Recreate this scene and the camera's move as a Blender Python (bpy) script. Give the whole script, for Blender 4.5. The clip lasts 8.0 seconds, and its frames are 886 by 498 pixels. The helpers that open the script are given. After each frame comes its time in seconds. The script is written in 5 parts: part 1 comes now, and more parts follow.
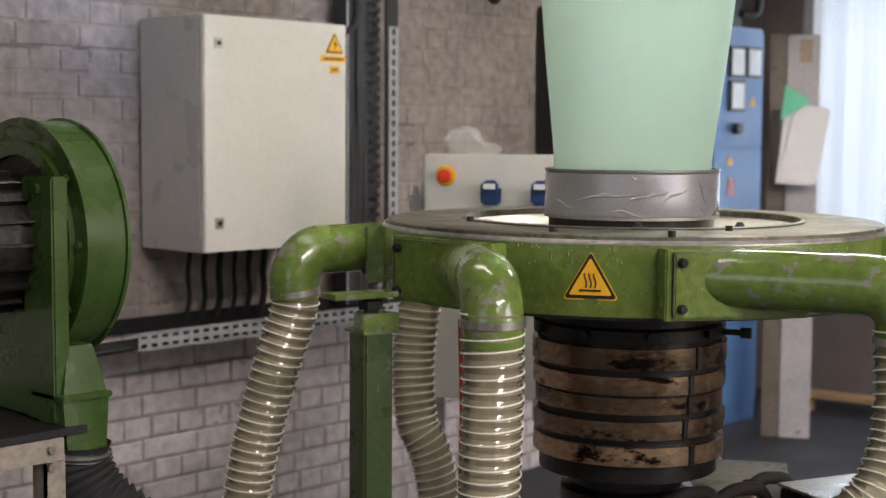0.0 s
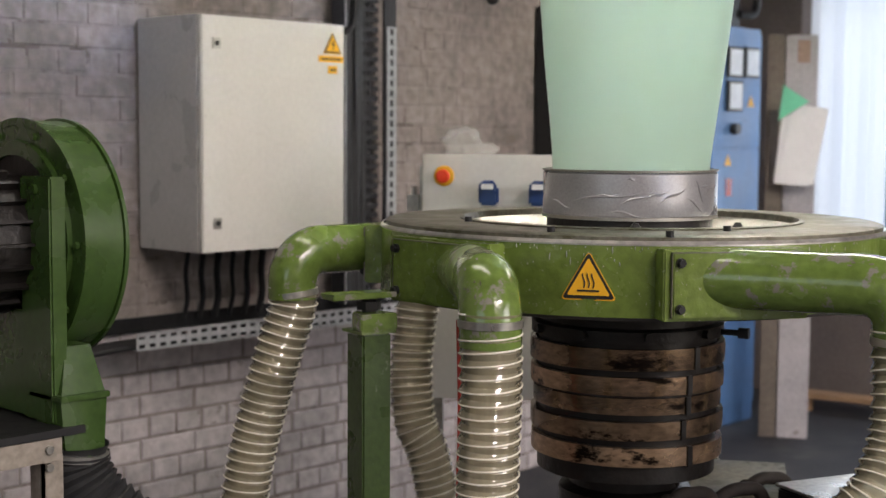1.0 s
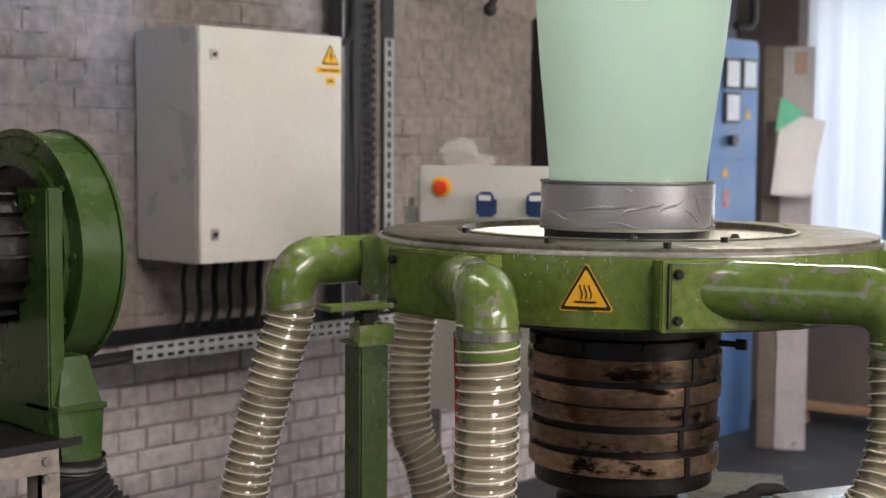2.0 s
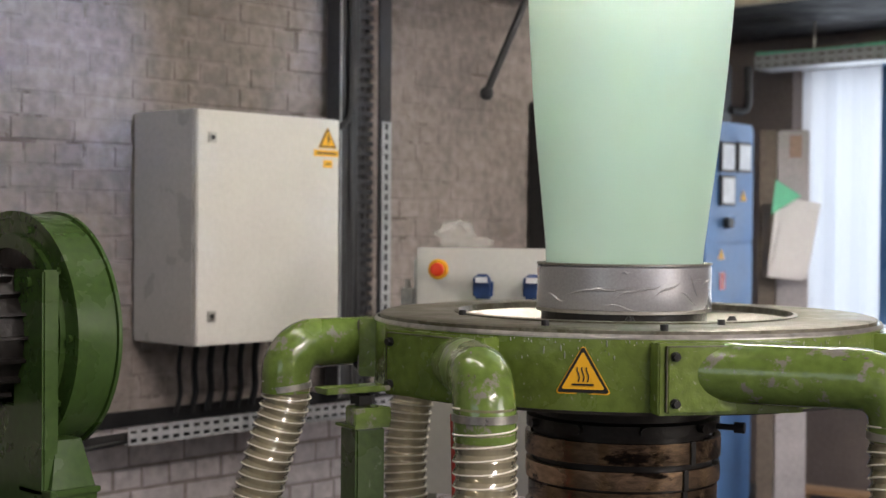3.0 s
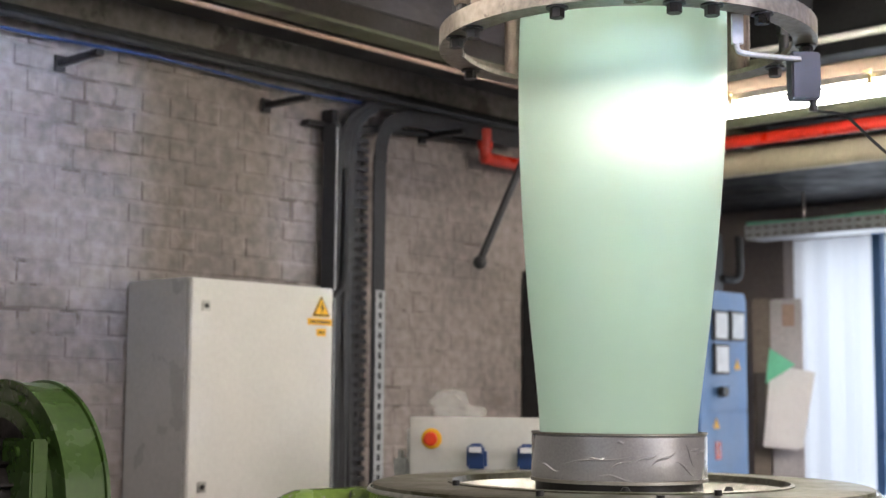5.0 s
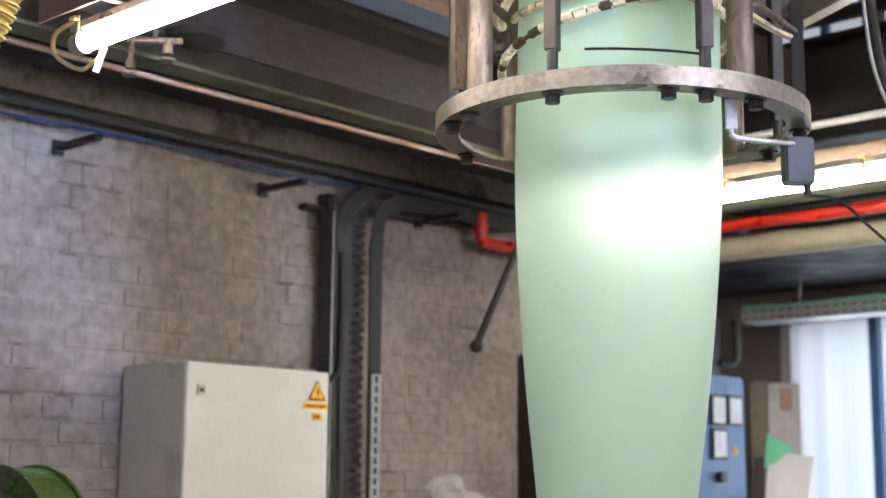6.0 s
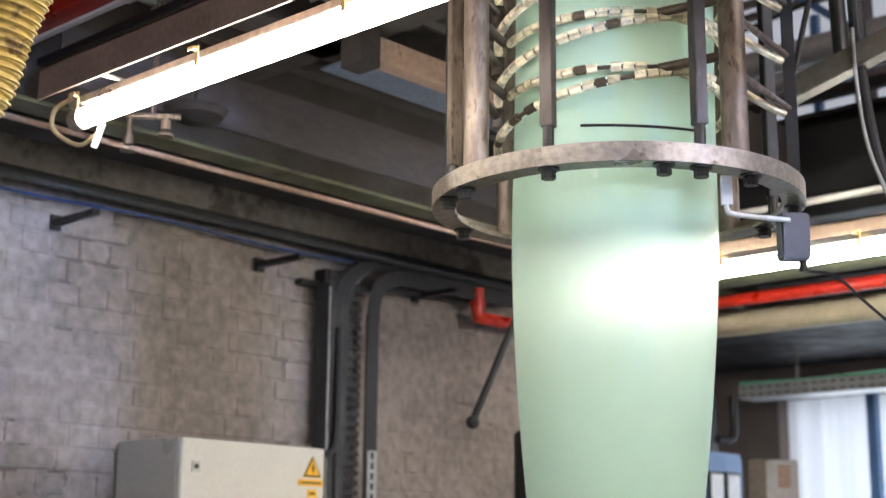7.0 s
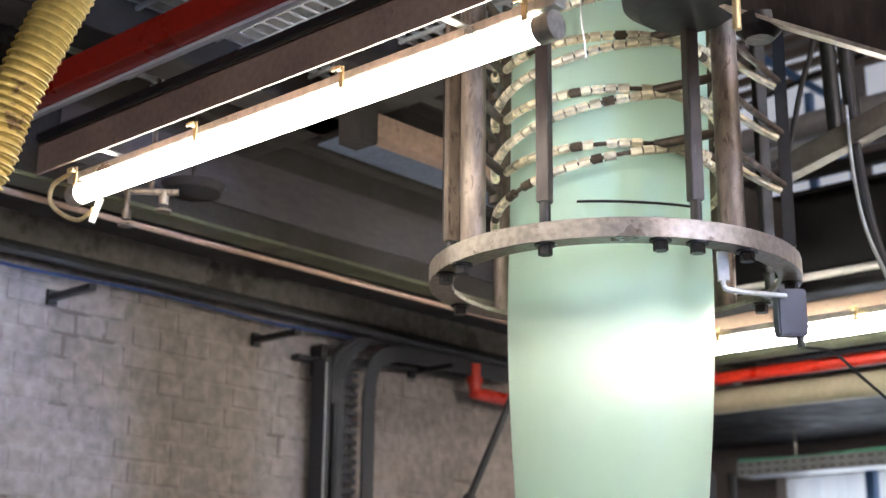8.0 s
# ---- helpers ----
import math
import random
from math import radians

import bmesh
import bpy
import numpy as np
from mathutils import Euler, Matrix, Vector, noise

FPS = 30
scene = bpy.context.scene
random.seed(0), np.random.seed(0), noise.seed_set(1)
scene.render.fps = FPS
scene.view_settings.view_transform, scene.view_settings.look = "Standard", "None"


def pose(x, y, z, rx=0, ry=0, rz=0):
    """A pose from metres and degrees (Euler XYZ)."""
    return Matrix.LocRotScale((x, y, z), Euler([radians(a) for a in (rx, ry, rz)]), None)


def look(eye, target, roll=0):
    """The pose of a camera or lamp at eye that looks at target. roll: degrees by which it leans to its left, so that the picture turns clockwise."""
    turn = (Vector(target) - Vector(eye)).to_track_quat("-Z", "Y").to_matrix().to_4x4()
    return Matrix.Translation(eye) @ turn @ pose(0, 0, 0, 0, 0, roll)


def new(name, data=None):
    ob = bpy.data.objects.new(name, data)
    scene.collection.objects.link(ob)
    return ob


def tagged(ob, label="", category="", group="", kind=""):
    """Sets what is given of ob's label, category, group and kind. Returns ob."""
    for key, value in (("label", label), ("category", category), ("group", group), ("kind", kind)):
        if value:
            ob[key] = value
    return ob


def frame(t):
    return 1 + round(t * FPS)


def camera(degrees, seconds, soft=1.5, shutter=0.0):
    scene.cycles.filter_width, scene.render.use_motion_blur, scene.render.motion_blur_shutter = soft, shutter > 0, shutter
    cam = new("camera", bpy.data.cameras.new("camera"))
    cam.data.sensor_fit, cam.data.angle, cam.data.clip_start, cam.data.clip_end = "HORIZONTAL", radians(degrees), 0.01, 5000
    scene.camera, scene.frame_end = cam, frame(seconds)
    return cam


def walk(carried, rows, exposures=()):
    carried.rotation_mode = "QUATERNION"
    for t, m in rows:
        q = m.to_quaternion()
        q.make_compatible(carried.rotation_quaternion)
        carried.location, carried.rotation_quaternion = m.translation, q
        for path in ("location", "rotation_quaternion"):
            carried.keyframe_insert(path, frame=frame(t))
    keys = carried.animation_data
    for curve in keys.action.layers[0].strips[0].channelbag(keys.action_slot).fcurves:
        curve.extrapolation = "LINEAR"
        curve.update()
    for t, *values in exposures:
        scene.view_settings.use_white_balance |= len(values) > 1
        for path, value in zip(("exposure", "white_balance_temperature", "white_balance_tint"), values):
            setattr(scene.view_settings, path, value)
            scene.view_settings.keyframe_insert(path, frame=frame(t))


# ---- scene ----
cam = camera(35.49, 8.0, soft=1.4)
cam.data.dof.use_dof, cam.data.dof.focus_distance, cam.data.dof.aperture_fstop = True, 2.75, 4.0
EYE, TURN = 1.5, -46.5
# seconds, yaw, pitch, roll of a camera that tilts up on a tripod
TILTS = [
    (0.0, 0.0, -4.80, -0.36), (0.5, -0.04, -4.80, -0.36), (1.0, -0.08, -4.79, -0.37), (1.35, -0.11, -4.79, -0.38),
    (1.65, -0.14, -4.78, -0.39), (1.90, -0.17, -4.56, -0.40), (2.15, -0.20, -3.93, -0.41), (2.5, -0.247, -2.711, -0.43),
    (3.0, -0.316, -0.925, -0.45), (3.5, -0.38, 0.836, -0.46), (4.0, -0.452, 2.586, -0.47), (4.5, -0.518, 4.331, -0.47),
    (5.2, -0.617, 6.72, -0.46), (5.8, -0.71, 8.79, -0.46), (6.0, -0.741, 9.508, -0.47), (6.5, -0.817, 11.078, -0.48),
    (7.0, -0.898, 12.626, -0.50), (7.5, -0.975, 14.196, -0.55), (8.0, -1.05, 15.748, -0.57),
]
walk(cam, [(t, pose(0, 0, EYE, 0, 0, TURN) @ pose(0, 0, 0, 90 + p, r, y)) for t, y, p, r in TILTS])

# ---------------------------------------------------------------- light
world = bpy.data.worlds.new("world")
scene.world = world
world.use_nodes = True
sky = world.node_tree.nodes.new("ShaderNodeTexSky")
sky.sky_type, sky.sun_disc, sky.sun_elevation, sky.sun_rotation = "NISHITA", False, radians(40), radians(150)
world.node_tree.links.new(sky.outputs[0], world.node_tree.nodes["Background"].inputs[0])
world.node_tree.nodes["Background"].inputs[1].default_value = 0.12
scene.view_settings.exposure = 1.02


def area(name, m, sx, sy, watts, color):
    data = bpy.data.lights.new(name, "AREA")
    data.shape, data.size, data.size_y, data.energy, data.color = "RECTANGLE", sx, sy, watts, color
    ob = new(name, data)
    ob.matrix_world = m
    return ob


# daylight: assumed, unseen roof light and tall side windows, and the bright end opening
area("unseen_roof_glow", pose(0.2, -5.0, 5.95, 0, 0, 0), 3.4, 0.7, 380, (1.0, 0.885, 0.83))
area("unseen_side_glow", pose(4.0, -6.65, 3.2, 90, 0, 0), 3.6, 2.5, 112, (1.0, 0.87, 0.83))
# fill added from the unseen east side to brighten faces turned that way
area("east_fill", pose(-5.6, 0.6, 2.9, 0, -90, 0), 2.4, 3.6, 10, (1.0, 0.90, 0.80))
# narrow bluish fill added to tint the upper wall; no such source is known
area("wall_top_fill", look((1.1, -6.6, 2.4), (2.5, 3.9, 2.72)), 0.9, 0.7, 6.0, (0.50, 0.64, 1.0)).data.spread = radians(16)
area("end_window_glow", pose(7.12, 3.0, 1.6, 0, 90, 0), 1.4, 1.5, 6, (0.82, 0.90, 1.0))

# ---------------------------------------------------------------- materials
def material(name, color, rough=0.5, metal=0.0, vary=0.25, scale=6.0, fine=60.0, bump=0.15, dirt=None, dirt_amount=0.0,
             dirt_scale=9.0, stretch=(1, 1, 1), island=0.0, coat=0.0, gloss_vary=0.15, bump_distance=0.004, whole=False):
    """Paint, metal or plastic with tone changes at two scales, fine relief and patches of wear or dirt."""
    m = bpy.data.materials.new(name)
    m.use_nodes = True
    n, l = m.node_tree.nodes, m.node_tree.links
    b = n["Principled BSDF"]
    b.inputs["Metallic"].default_value = metal
    b.inputs["Coat Weight"].default_value = coat
    co = n.new("ShaderNodeTexCoord")
    mp = n.new("ShaderNodeMapping")
    mp.inputs["Scale"].default_value = stretch
    l.new(n.new("ShaderNodeNewGeometry").outputs["Position"] if whole else co.outputs["Object"], mp.inputs["Vector"])
    big, small = n.new("ShaderNodeTexNoise"), n.new("ShaderNodeTexNoise")
    for tex, sc, de in ((big, scale, 5), (small, fine, 3)):
        tex.inputs["Scale"].default_value, tex.inputs["Detail"].default_value = sc, de
        l.new(mp.outputs[0], tex.inputs["Vector"])
    add = n.new("ShaderNodeMath")
    add.operation = "ADD"
    l.new(big.outputs["Fac"], add.inputs[0])
    l.new(small.outputs["Fac"], add.inputs[1])
    rng = n.new("ShaderNodeMapRange")
    rng.inputs[1].default_value, rng.inputs[2].default_value = 0.7, 1.3
    rng.inputs[3].default_value, rng.inputs[4].default_value = 1 - vary, 1 + vary
    l.new(add.outputs[0], rng.inputs[0])
    hsv = n.new("ShaderNodeHueSaturation")
    hsv.inputs["Color"].default_value = (*color, 1)
    if island:
        info = n.new("ShaderNodeObjectInfo")
        geo = n.new("ShaderNodeNewGeometry")
        s = n.new("ShaderNodeMath")
        s.operation = "ADD"
        l.new(info.outputs["Random"], s.inputs[0])
        l.new(geo.outputs["Random Per Island"], s.inputs[1])
        w = n.new("ShaderNodeMath")
        w.operation = "FRACT"
        l.new(s.outputs[0], w.inputs[0])
        r2 = n.new("ShaderNodeMapRange")
        r2.inputs[3].default_value, r2.inputs[4].default_value = 1 - island, 1 + island
        l.new(w.outputs[0], r2.inputs[0])
        mul = n.new("ShaderNodeMath")
        mul.operation = "MULTIPLY"
        l.new(rng.outputs[0], mul.inputs[0])
        l.new(r2.outputs[0], mul.inputs[1])
        l.new(mul.outputs[0], hsv.inputs["Value"])
    else:
        l.new(rng.outputs[0], hsv.inputs["Value"])
    out = hsv.outputs[0]
    rr = n.new("ShaderNodeMapRange")
    rr.inputs[1].default_value, rr.inputs[2].default_value = 0.3, 0.7
    rr.inputs[3].default_value, rr.inputs[4].default_value = max(0.03, rough - gloss_vary), min(1, rough + gloss_vary)
    l.new(big.outputs["Fac"], rr.inputs[0])
    l.new(rr.outputs[0], b.inputs["Roughness"])
    if dirt:
        dn = n.new("ShaderNodeTexNoise")
        dn.inputs["Scale"].default_value, dn.inputs["Detail"].default_value, dn.inputs["Roughness"].default_value = dirt_scale, 8, 0.7
        l.new(mp.outputs[0], dn.inputs["Vector"])
        dr = n.new("ShaderNodeMapRange")
        edge = 0.72 - 0.3 * dirt_amount
        dr.inputs[1].default_value, dr.inputs[2].default_value = edge, edge + 0.05
        l.new(dn.outputs["Fac"], dr.inputs[0])
        mix = n.new("ShaderNodeMixRGB")
        mix.inputs[2].default_value = (*dirt, 1)
        l.new(dr.outputs[0], mix.inputs[0])
        l.new(out, mix.inputs[1])
        out = mix.outputs[0]
    l.new(out, b.inputs["Base Color"])
    if bump:
        bp = n.new("ShaderNodeBump")
        bp.inputs["Strength"].default_value, bp.inputs["Distance"].default_value = bump, bump_distance
        l.new(add.outputs[0], bp.inputs["Height"])
        l.new(bp.outputs[0], b.inputs["Normal"])
    return m


def glow(name, color, strength):
    m = bpy.data.materials.new(name)
    m.use_nodes = True
    b = m.node_tree.nodes["Principled BSDF"]
    b.inputs["Base Color"].default_value = (*color, 1)
    b.inputs["Emission Color"].default_value = (*color, 1)
    b.inputs["Emission Strength"].default_value = strength
    return m


def clear_hose_material():
    m = bpy.data.materials.new("clear_hose")
    m.use_nodes = True
    n, l = m.node_tree.nodes, m.node_tree.links
    b = n["Principled BSDF"]
    b.inputs["Base Color"].default_value = (0.60, 0.54, 0.38, 1)
    b.inputs["Roughness"].default_value = 0.07
    b.inputs["Coat Weight"].default_value = 1.0
    tr = n.new("ShaderNodeBsdfTransparent")
    tr.inputs[0].default_value = (0.95, 0.91, 0.78, 1)
    tl = n.new("ShaderNodeBsdfTranslucent")
    tl.inputs[0].default_value = (0.72, 0.66, 0.5, 1)
    noise_tex = n.new("ShaderNodeTexNoise")
    noise_tex.inputs["Scale"].default_value = 14
    rg = n.new("ShaderNodeMapRange")
    rg.inputs[3].default_value, rg.inputs[4].default_value = 0.40, 0.60
    l.new(noise_tex.outputs["Fac"], rg.inputs[0])
    m1, m2, m3 = n.new("ShaderNodeMixShader"), n.new("ShaderNodeMixShader"), n.new("ShaderNodeMixShader")
    gl, fr = n.new("ShaderNodeBsdfGlossy"), n.new("ShaderNodeFresnel")
    gl.inputs["Roughness"].default_value, fr.inputs["IOR"].default_value = 0.06, 1.55
    m1.inputs[0].default_value = 0.3
    l.new(b.outputs[0], m1.inputs[1])
    l.new(tl.outputs[0], m1.inputs[2])
    l.new(rg.outputs[0], m2.inputs[0])
    l.new(m1.outputs[0], m2.inputs[1])
    l.new(tr.outputs[0], m2.inputs[2])
    l.new(fr.outputs[0], m3.inputs[0])
    l.new(m2.outputs[0], m3.inputs[1])
    l.new(gl.outputs[0], m3.inputs[2])
    l.new(m3.outputs[0], n["Material Output"].inputs[0])
    return m


def film_material(share, name="green_film"):
    """Thin milky green polythene: hazy to look through, scatters light, shines a little."""
    m = bpy.data.materials.new(name)
    m.use_nodes = True
    n, l = m.node_tree.nodes, m.node_tree.links
    b = n["Principled BSDF"]
    b.inputs["Base Color"].default_value = (0.69, 0.99, 0.785, 1)
    b.inputs["Roughness"].default_value = 0.3
    b.inputs["Specular IOR Level"].default_value = 0.3
    tl = n.new("ShaderNodeBsdfTranslucent")
    tl.inputs[0].default_value = (0.80, 0.995, 0.86, 1)
    haze = n.new("ShaderNodeBsdfRefraction")
    haze.inputs["Color"].default_value = (0.98, 1.0, 0.985, 1)
    haze.inputs["IOR"].default_value = 1.078
    haze.inputs["Roughness"].default_value = 0.93
    co = n.new("ShaderNodeTexCoord")
    mp = n.new("ShaderNodeMapping")
    mp.inputs["Scale"].default_value = (22, 22, 0.35)
    l.new(co.outputs["Object"], mp.inputs[0])
    no = n.new("ShaderNodeTexNoise")
    no.inputs["Scale"].default_value, no.inputs["Detail"].default_value = 1.0, 3
    l.new(mp.outputs[0], no.inputs["Vector"])
    rg = n.new("ShaderNodeMapRange")
    rg.inputs[3].default_value, rg.inputs[4].default_value = 0.40, 0.50
    l.new(no.outputs["Fac"], rg.inputs[0])
    mx, my = n.new("ShaderNodeMixShader"), n.new("ShaderNodeMixShader")
    l.new(rg.outputs[0], mx.inputs[0])
    l.new(b.outputs[0], mx.inputs[1])
    l.new(tl.outputs[0], mx.inputs[2])
    my.inputs[0].default_value = share
    l.new(mx.outputs[0], my.inputs[1])
    l.new(haze.outputs[0], my.inputs[2])
    l.new(my.outputs[0], n["Material Output"].inputs[0])
    return m


GREEN = material("green_machine_paint", (0.128, 0.182, 0.036), 0.25, vary=0.22, bump=0.45, fine=45, dirt=(0.30, 0.31, 0.23), dirt_amount=0.34, dirt_scale=75, coat=0.3)
GREEN_WORN = material("worn_green_paint", (0.128, 0.192, 0.042), 0.2, vary=0.25, bump=0.4, fine=45, dirt=(0.21, 0.20, 0.17), dirt_amount=0.55, dirt_scale=17, coat=0.35)
GREEN_DARK = material("dark_green_paint", (0.045, 0.08, 0.018), 0.3, vary=0.25, bump=0.2, dirt=(0.16, 0.19, 0.12), dirt_amount=0.28, dirt_scale=25, coat=0.2)
FAN_GREEN = material("blower_green_paint", (0.040, 0.078, 0.018), 0.27, vary=0.2, bump=0.1, dirt=(0.025, 0.045, 0.02), dirt_amount=0.3, coat=0.25)
STEEL = material("worn_steel", (0.42, 0.41, 0.38), 0.36, 0.85, vary=0.3, bump=0.2, dirt=(0.12, 0.09, 0.06), dirt_amount=0.25)
CAGE_STEEL = material("scraped_brown_steel", (0.145, 0.112, 0.085), 0.42, 0.45, vary=0.55, scale=14, bump=0.35, dirt=(0.075, 0.055, 0.042), dirt_amount=0.55, dirt_scale=70, stretch=(1, 1, 0.3))
BAR_STEEL = material("brown_oiled_bar", (0.032, 0.023, 0.019), 0.42, 0.35, vary=0.5, scale=12, bump=0.25, dirt=(0.13, 0.105, 0.088), dirt_amount=0.36, dirt_scale=18, stretch=(1, 1, 0.25))
RING_STEEL = material("scraped_ring_steel", (0.26, 0.22, 0.18), 0.4, 0.35, vary=0.35, bump=0.25, dirt=(0.10, 0.075, 0.055), dirt_amount=0.35, dirt_scale=14)
STEEL_PLATE = material("oily_steel_plate", (0.15, 0.14, 0.11), 0.46, 0.5, vary=0.4, bump=0.2, dirt=(0.075, 0.07, 0.04), dirt_amount=0.6, dirt_scale=9)
BRIGHT_STEEL = material("bright_turned_steel", (0.36, 0.345, 0.31), 0.5, 0.95, vary=0.15, bump=0.05)
TAPE = material("silver_cloth_tape", (0.36, 0.36, 0.37), 0.34, 0.55, vary=0.12, fine=200, bump=0.12)
BAND = material("heater_band_steel", (0.29, 0.20, 0.13), 0.27, 0.85, vary=0.5, scale=5, bump=0.15, dirt=(0.016, 0.010, 0.007), dirt_amount=0.6, dirt_scale=8, stretch=(0.7, 0.7, 1.6), island=0.3, gloss_vary=0.14)
BURNT = material("burnt_dark_iron", (0.013, 0.011, 0.010), 0.4, 0.3, vary=0.4, bump=0.4)
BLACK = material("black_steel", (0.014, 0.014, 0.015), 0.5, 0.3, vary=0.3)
RUBBER = material("black_rubber", (0.014, 0.014, 0.015), 0.6, vary=0.25)
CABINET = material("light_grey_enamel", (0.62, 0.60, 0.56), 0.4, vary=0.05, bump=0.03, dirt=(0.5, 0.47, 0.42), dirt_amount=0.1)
# darker copy of the enamel: shade on the cabinet's side put into colour
CABINET_SHADE = material("shaded_grey_enamel", (0.43, 0.42, 0.40), 0.35, vary=0.08, bump=0.03)
BRICK = material("whitewashed_brick", (0.238, 0.205, 0.188), 0.82, vary=0.36, scale=2.4, fine=24, bump=0.6, dirt=(0.165, 0.132, 0.112), dirt_amount=0.42, dirt_scale=2.2, island=0.07, bump_distance=0.008, whole=True)
MORTAR = material("whitewashed_mortar", (0.245, 0.213, 0.198), 0.9, vary=0.35, scale=2.4, fine=24, bump=0.6, dirt=(0.125, 0.10, 0.088), dirt_amount=0.5, dirt_scale=3.1, whole=True)
# lower courses get a paler wash than those above
PALE_BRICK = material("pale_whitewash_brick", (0.43, 0.395, 0.40), 0.8, vary=0.3, scale=2.4, fine=24, bump=0.6, dirt=(0.22, 0.19, 0.17), dirt_amount=0.42, dirt_scale=3.0, island=0.08, bump_distance=0.008, whole=True)
CONCRETE = material("dark_concrete_floor", (0.030, 0.030, 0.036), 0.7, vary=0.35, scale=2.5, bump=0.3, dirt=(0.04, 0.04, 0.042), dirt_amount=0.4, dirt_scale=2)
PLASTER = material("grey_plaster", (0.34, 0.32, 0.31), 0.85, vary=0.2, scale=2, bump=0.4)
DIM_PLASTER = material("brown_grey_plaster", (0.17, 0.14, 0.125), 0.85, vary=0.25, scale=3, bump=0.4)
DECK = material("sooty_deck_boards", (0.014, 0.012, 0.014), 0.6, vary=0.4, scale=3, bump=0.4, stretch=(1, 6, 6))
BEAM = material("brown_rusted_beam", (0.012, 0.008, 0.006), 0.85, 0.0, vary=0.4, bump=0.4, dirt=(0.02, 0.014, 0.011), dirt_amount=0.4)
ANGLE = material("brown_primer", (0.30, 0.20, 0.15), 0.5, vary=0.25, bump=0.2, dirt=(0.12, 0.08, 0.06), dirt_amount=0.3)
RED = material("red_paint", (0.42, 0.022, 0.010), 0.35, vary=0.18, bump=0.1, coat=0.2)
GREY_GREEN = material("grey_green_paint", (0.085, 0.09, 0.062), 0.6, vary=0.2)
LAMP_BROWN = material("dark_brown_primer", (0.075, 0.052, 0.036), 0.6, vary=0.3, bump=0.2)
STAND_PAINT = material("dirty_cream_paint", (0.27, 0.235, 0.195), 0.55, vary=0.3, bump=0.2, dirt=(0.10, 0.07, 0.05), dirt_amount=0.4)
BEIGE = material("beige_pipe_paint", (0.42, 0.37, 0.27), 0.45, vary=0.12)
BLUE = material("blue_cabinet_paint", (0.10, 0.21, 0.43), 0.42, vary=0.12, bump=0.05)
BLUE_PLASTIC = material("blue_socket_plastic", (0.015, 0.045, 0.16), 0.4, vary=0.1, bump=0)
GALV_DARK = material("dusty_galvanised_steel", (0.036, 0.037, 0.041), 0.6, 0.25, vary=0.25, scale=12, bump=0.1)
GALV = material("galvanised_sheet", (0.42, 0.43, 0.45), 0.42, 0.35, vary=0.18, scale=20, bump=0.08)
YELLOW = material("sign_yellow", (0.80, 0.42, 0.015), 0.4, vary=0.06, bump=0)
SIGN_BLACK = material("sign_black", (0.012, 0.011, 0.01), 0.45, vary=0.1, bump=0)
YELLOW_HOSE = material("yellow_duct_hose", (0.50, 0.37, 0.10), 0.5, vary=0.3, dirt=(0.16, 0.10, 0.04), dirt_amount=0.4, dirt_scale=6)
NAVY = material("dark_navy_plastic", (0.014, 0.016, 0.034), 0.4, vary=0.1, bump=0)
FLANGE = material("green_tinged_steel", (0.055, 0.06, 0.026), 0.5, vary=0.35, dirt=(0.03, 0.022, 0.016), dirt_amount=0.5, dirt_scale=5)
WIRE = material("hose_wire", (0.86, 0.82, 0.70), 0.3, vary=0.1, bump=0)
BEAD = material("guide_bead", (0.60, 0.53, 0.37), 0.4, vary=0.3, scale=30, island=0.4, dirt=(0.10, 0.07, 0.04), dirt_amount=0.3, dirt_scale=25)
BROWN_TUBE = material("brown_guide_tube", (0.06, 0.042, 0.026), 0.45, 0.3, vary=0.4, scale=25)
WHITE = material("white_paper", (0.74, 0.73, 0.75), 0.7, vary=0.05, bump=0.05)
GREEN_SHEET = material("green_film_sheet", (0.15, 0.60, 0.38), 0.4, vary=0.1)
WOOD = material("pale_pallet_wood", (0.36, 0.22, 0.12), 0.7, vary=0.25, stretch=(1, 8, 8))
RED_KNOB = material("red_button", (0.75, 0.05, 0.01), 0.3, vary=0.05, bump=0)
BRASS = material("brass_clip", (0.46, 0.35, 0.18), 0.4, 0.7, vary=0.2)
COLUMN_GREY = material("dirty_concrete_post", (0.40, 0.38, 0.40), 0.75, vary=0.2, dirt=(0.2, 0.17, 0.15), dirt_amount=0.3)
POST_SIDE = material("dark_brown_post", (0.14, 0.115, 0.095), 0.7, vary=0.3)
CLEAR_HOSE = clear_hose_material()
FILM = film_material(0.5)
TUBE_GLOW = glow("lit_lamp_tube", (1.0, 0.93, 0.85), 18.0)
# far tube set stronger than the near one so the film shows its glow
TUBE_GLOW_STRONG = glow("strong_lamp_tube", (1.0, 0.94, 0.83), 68.0)
DAY_GLOW = glow("daylight_backdrop", (0.84, 0.90, 1.0), 0.78)
HALL_GLOW = glow("far_hall_daylight", (0.82, 0.87, 1.0), 0.2)
METER = material("meter_face", (0.75, 0.76, 0.78), 0.3, vary=0.04, bump=0)


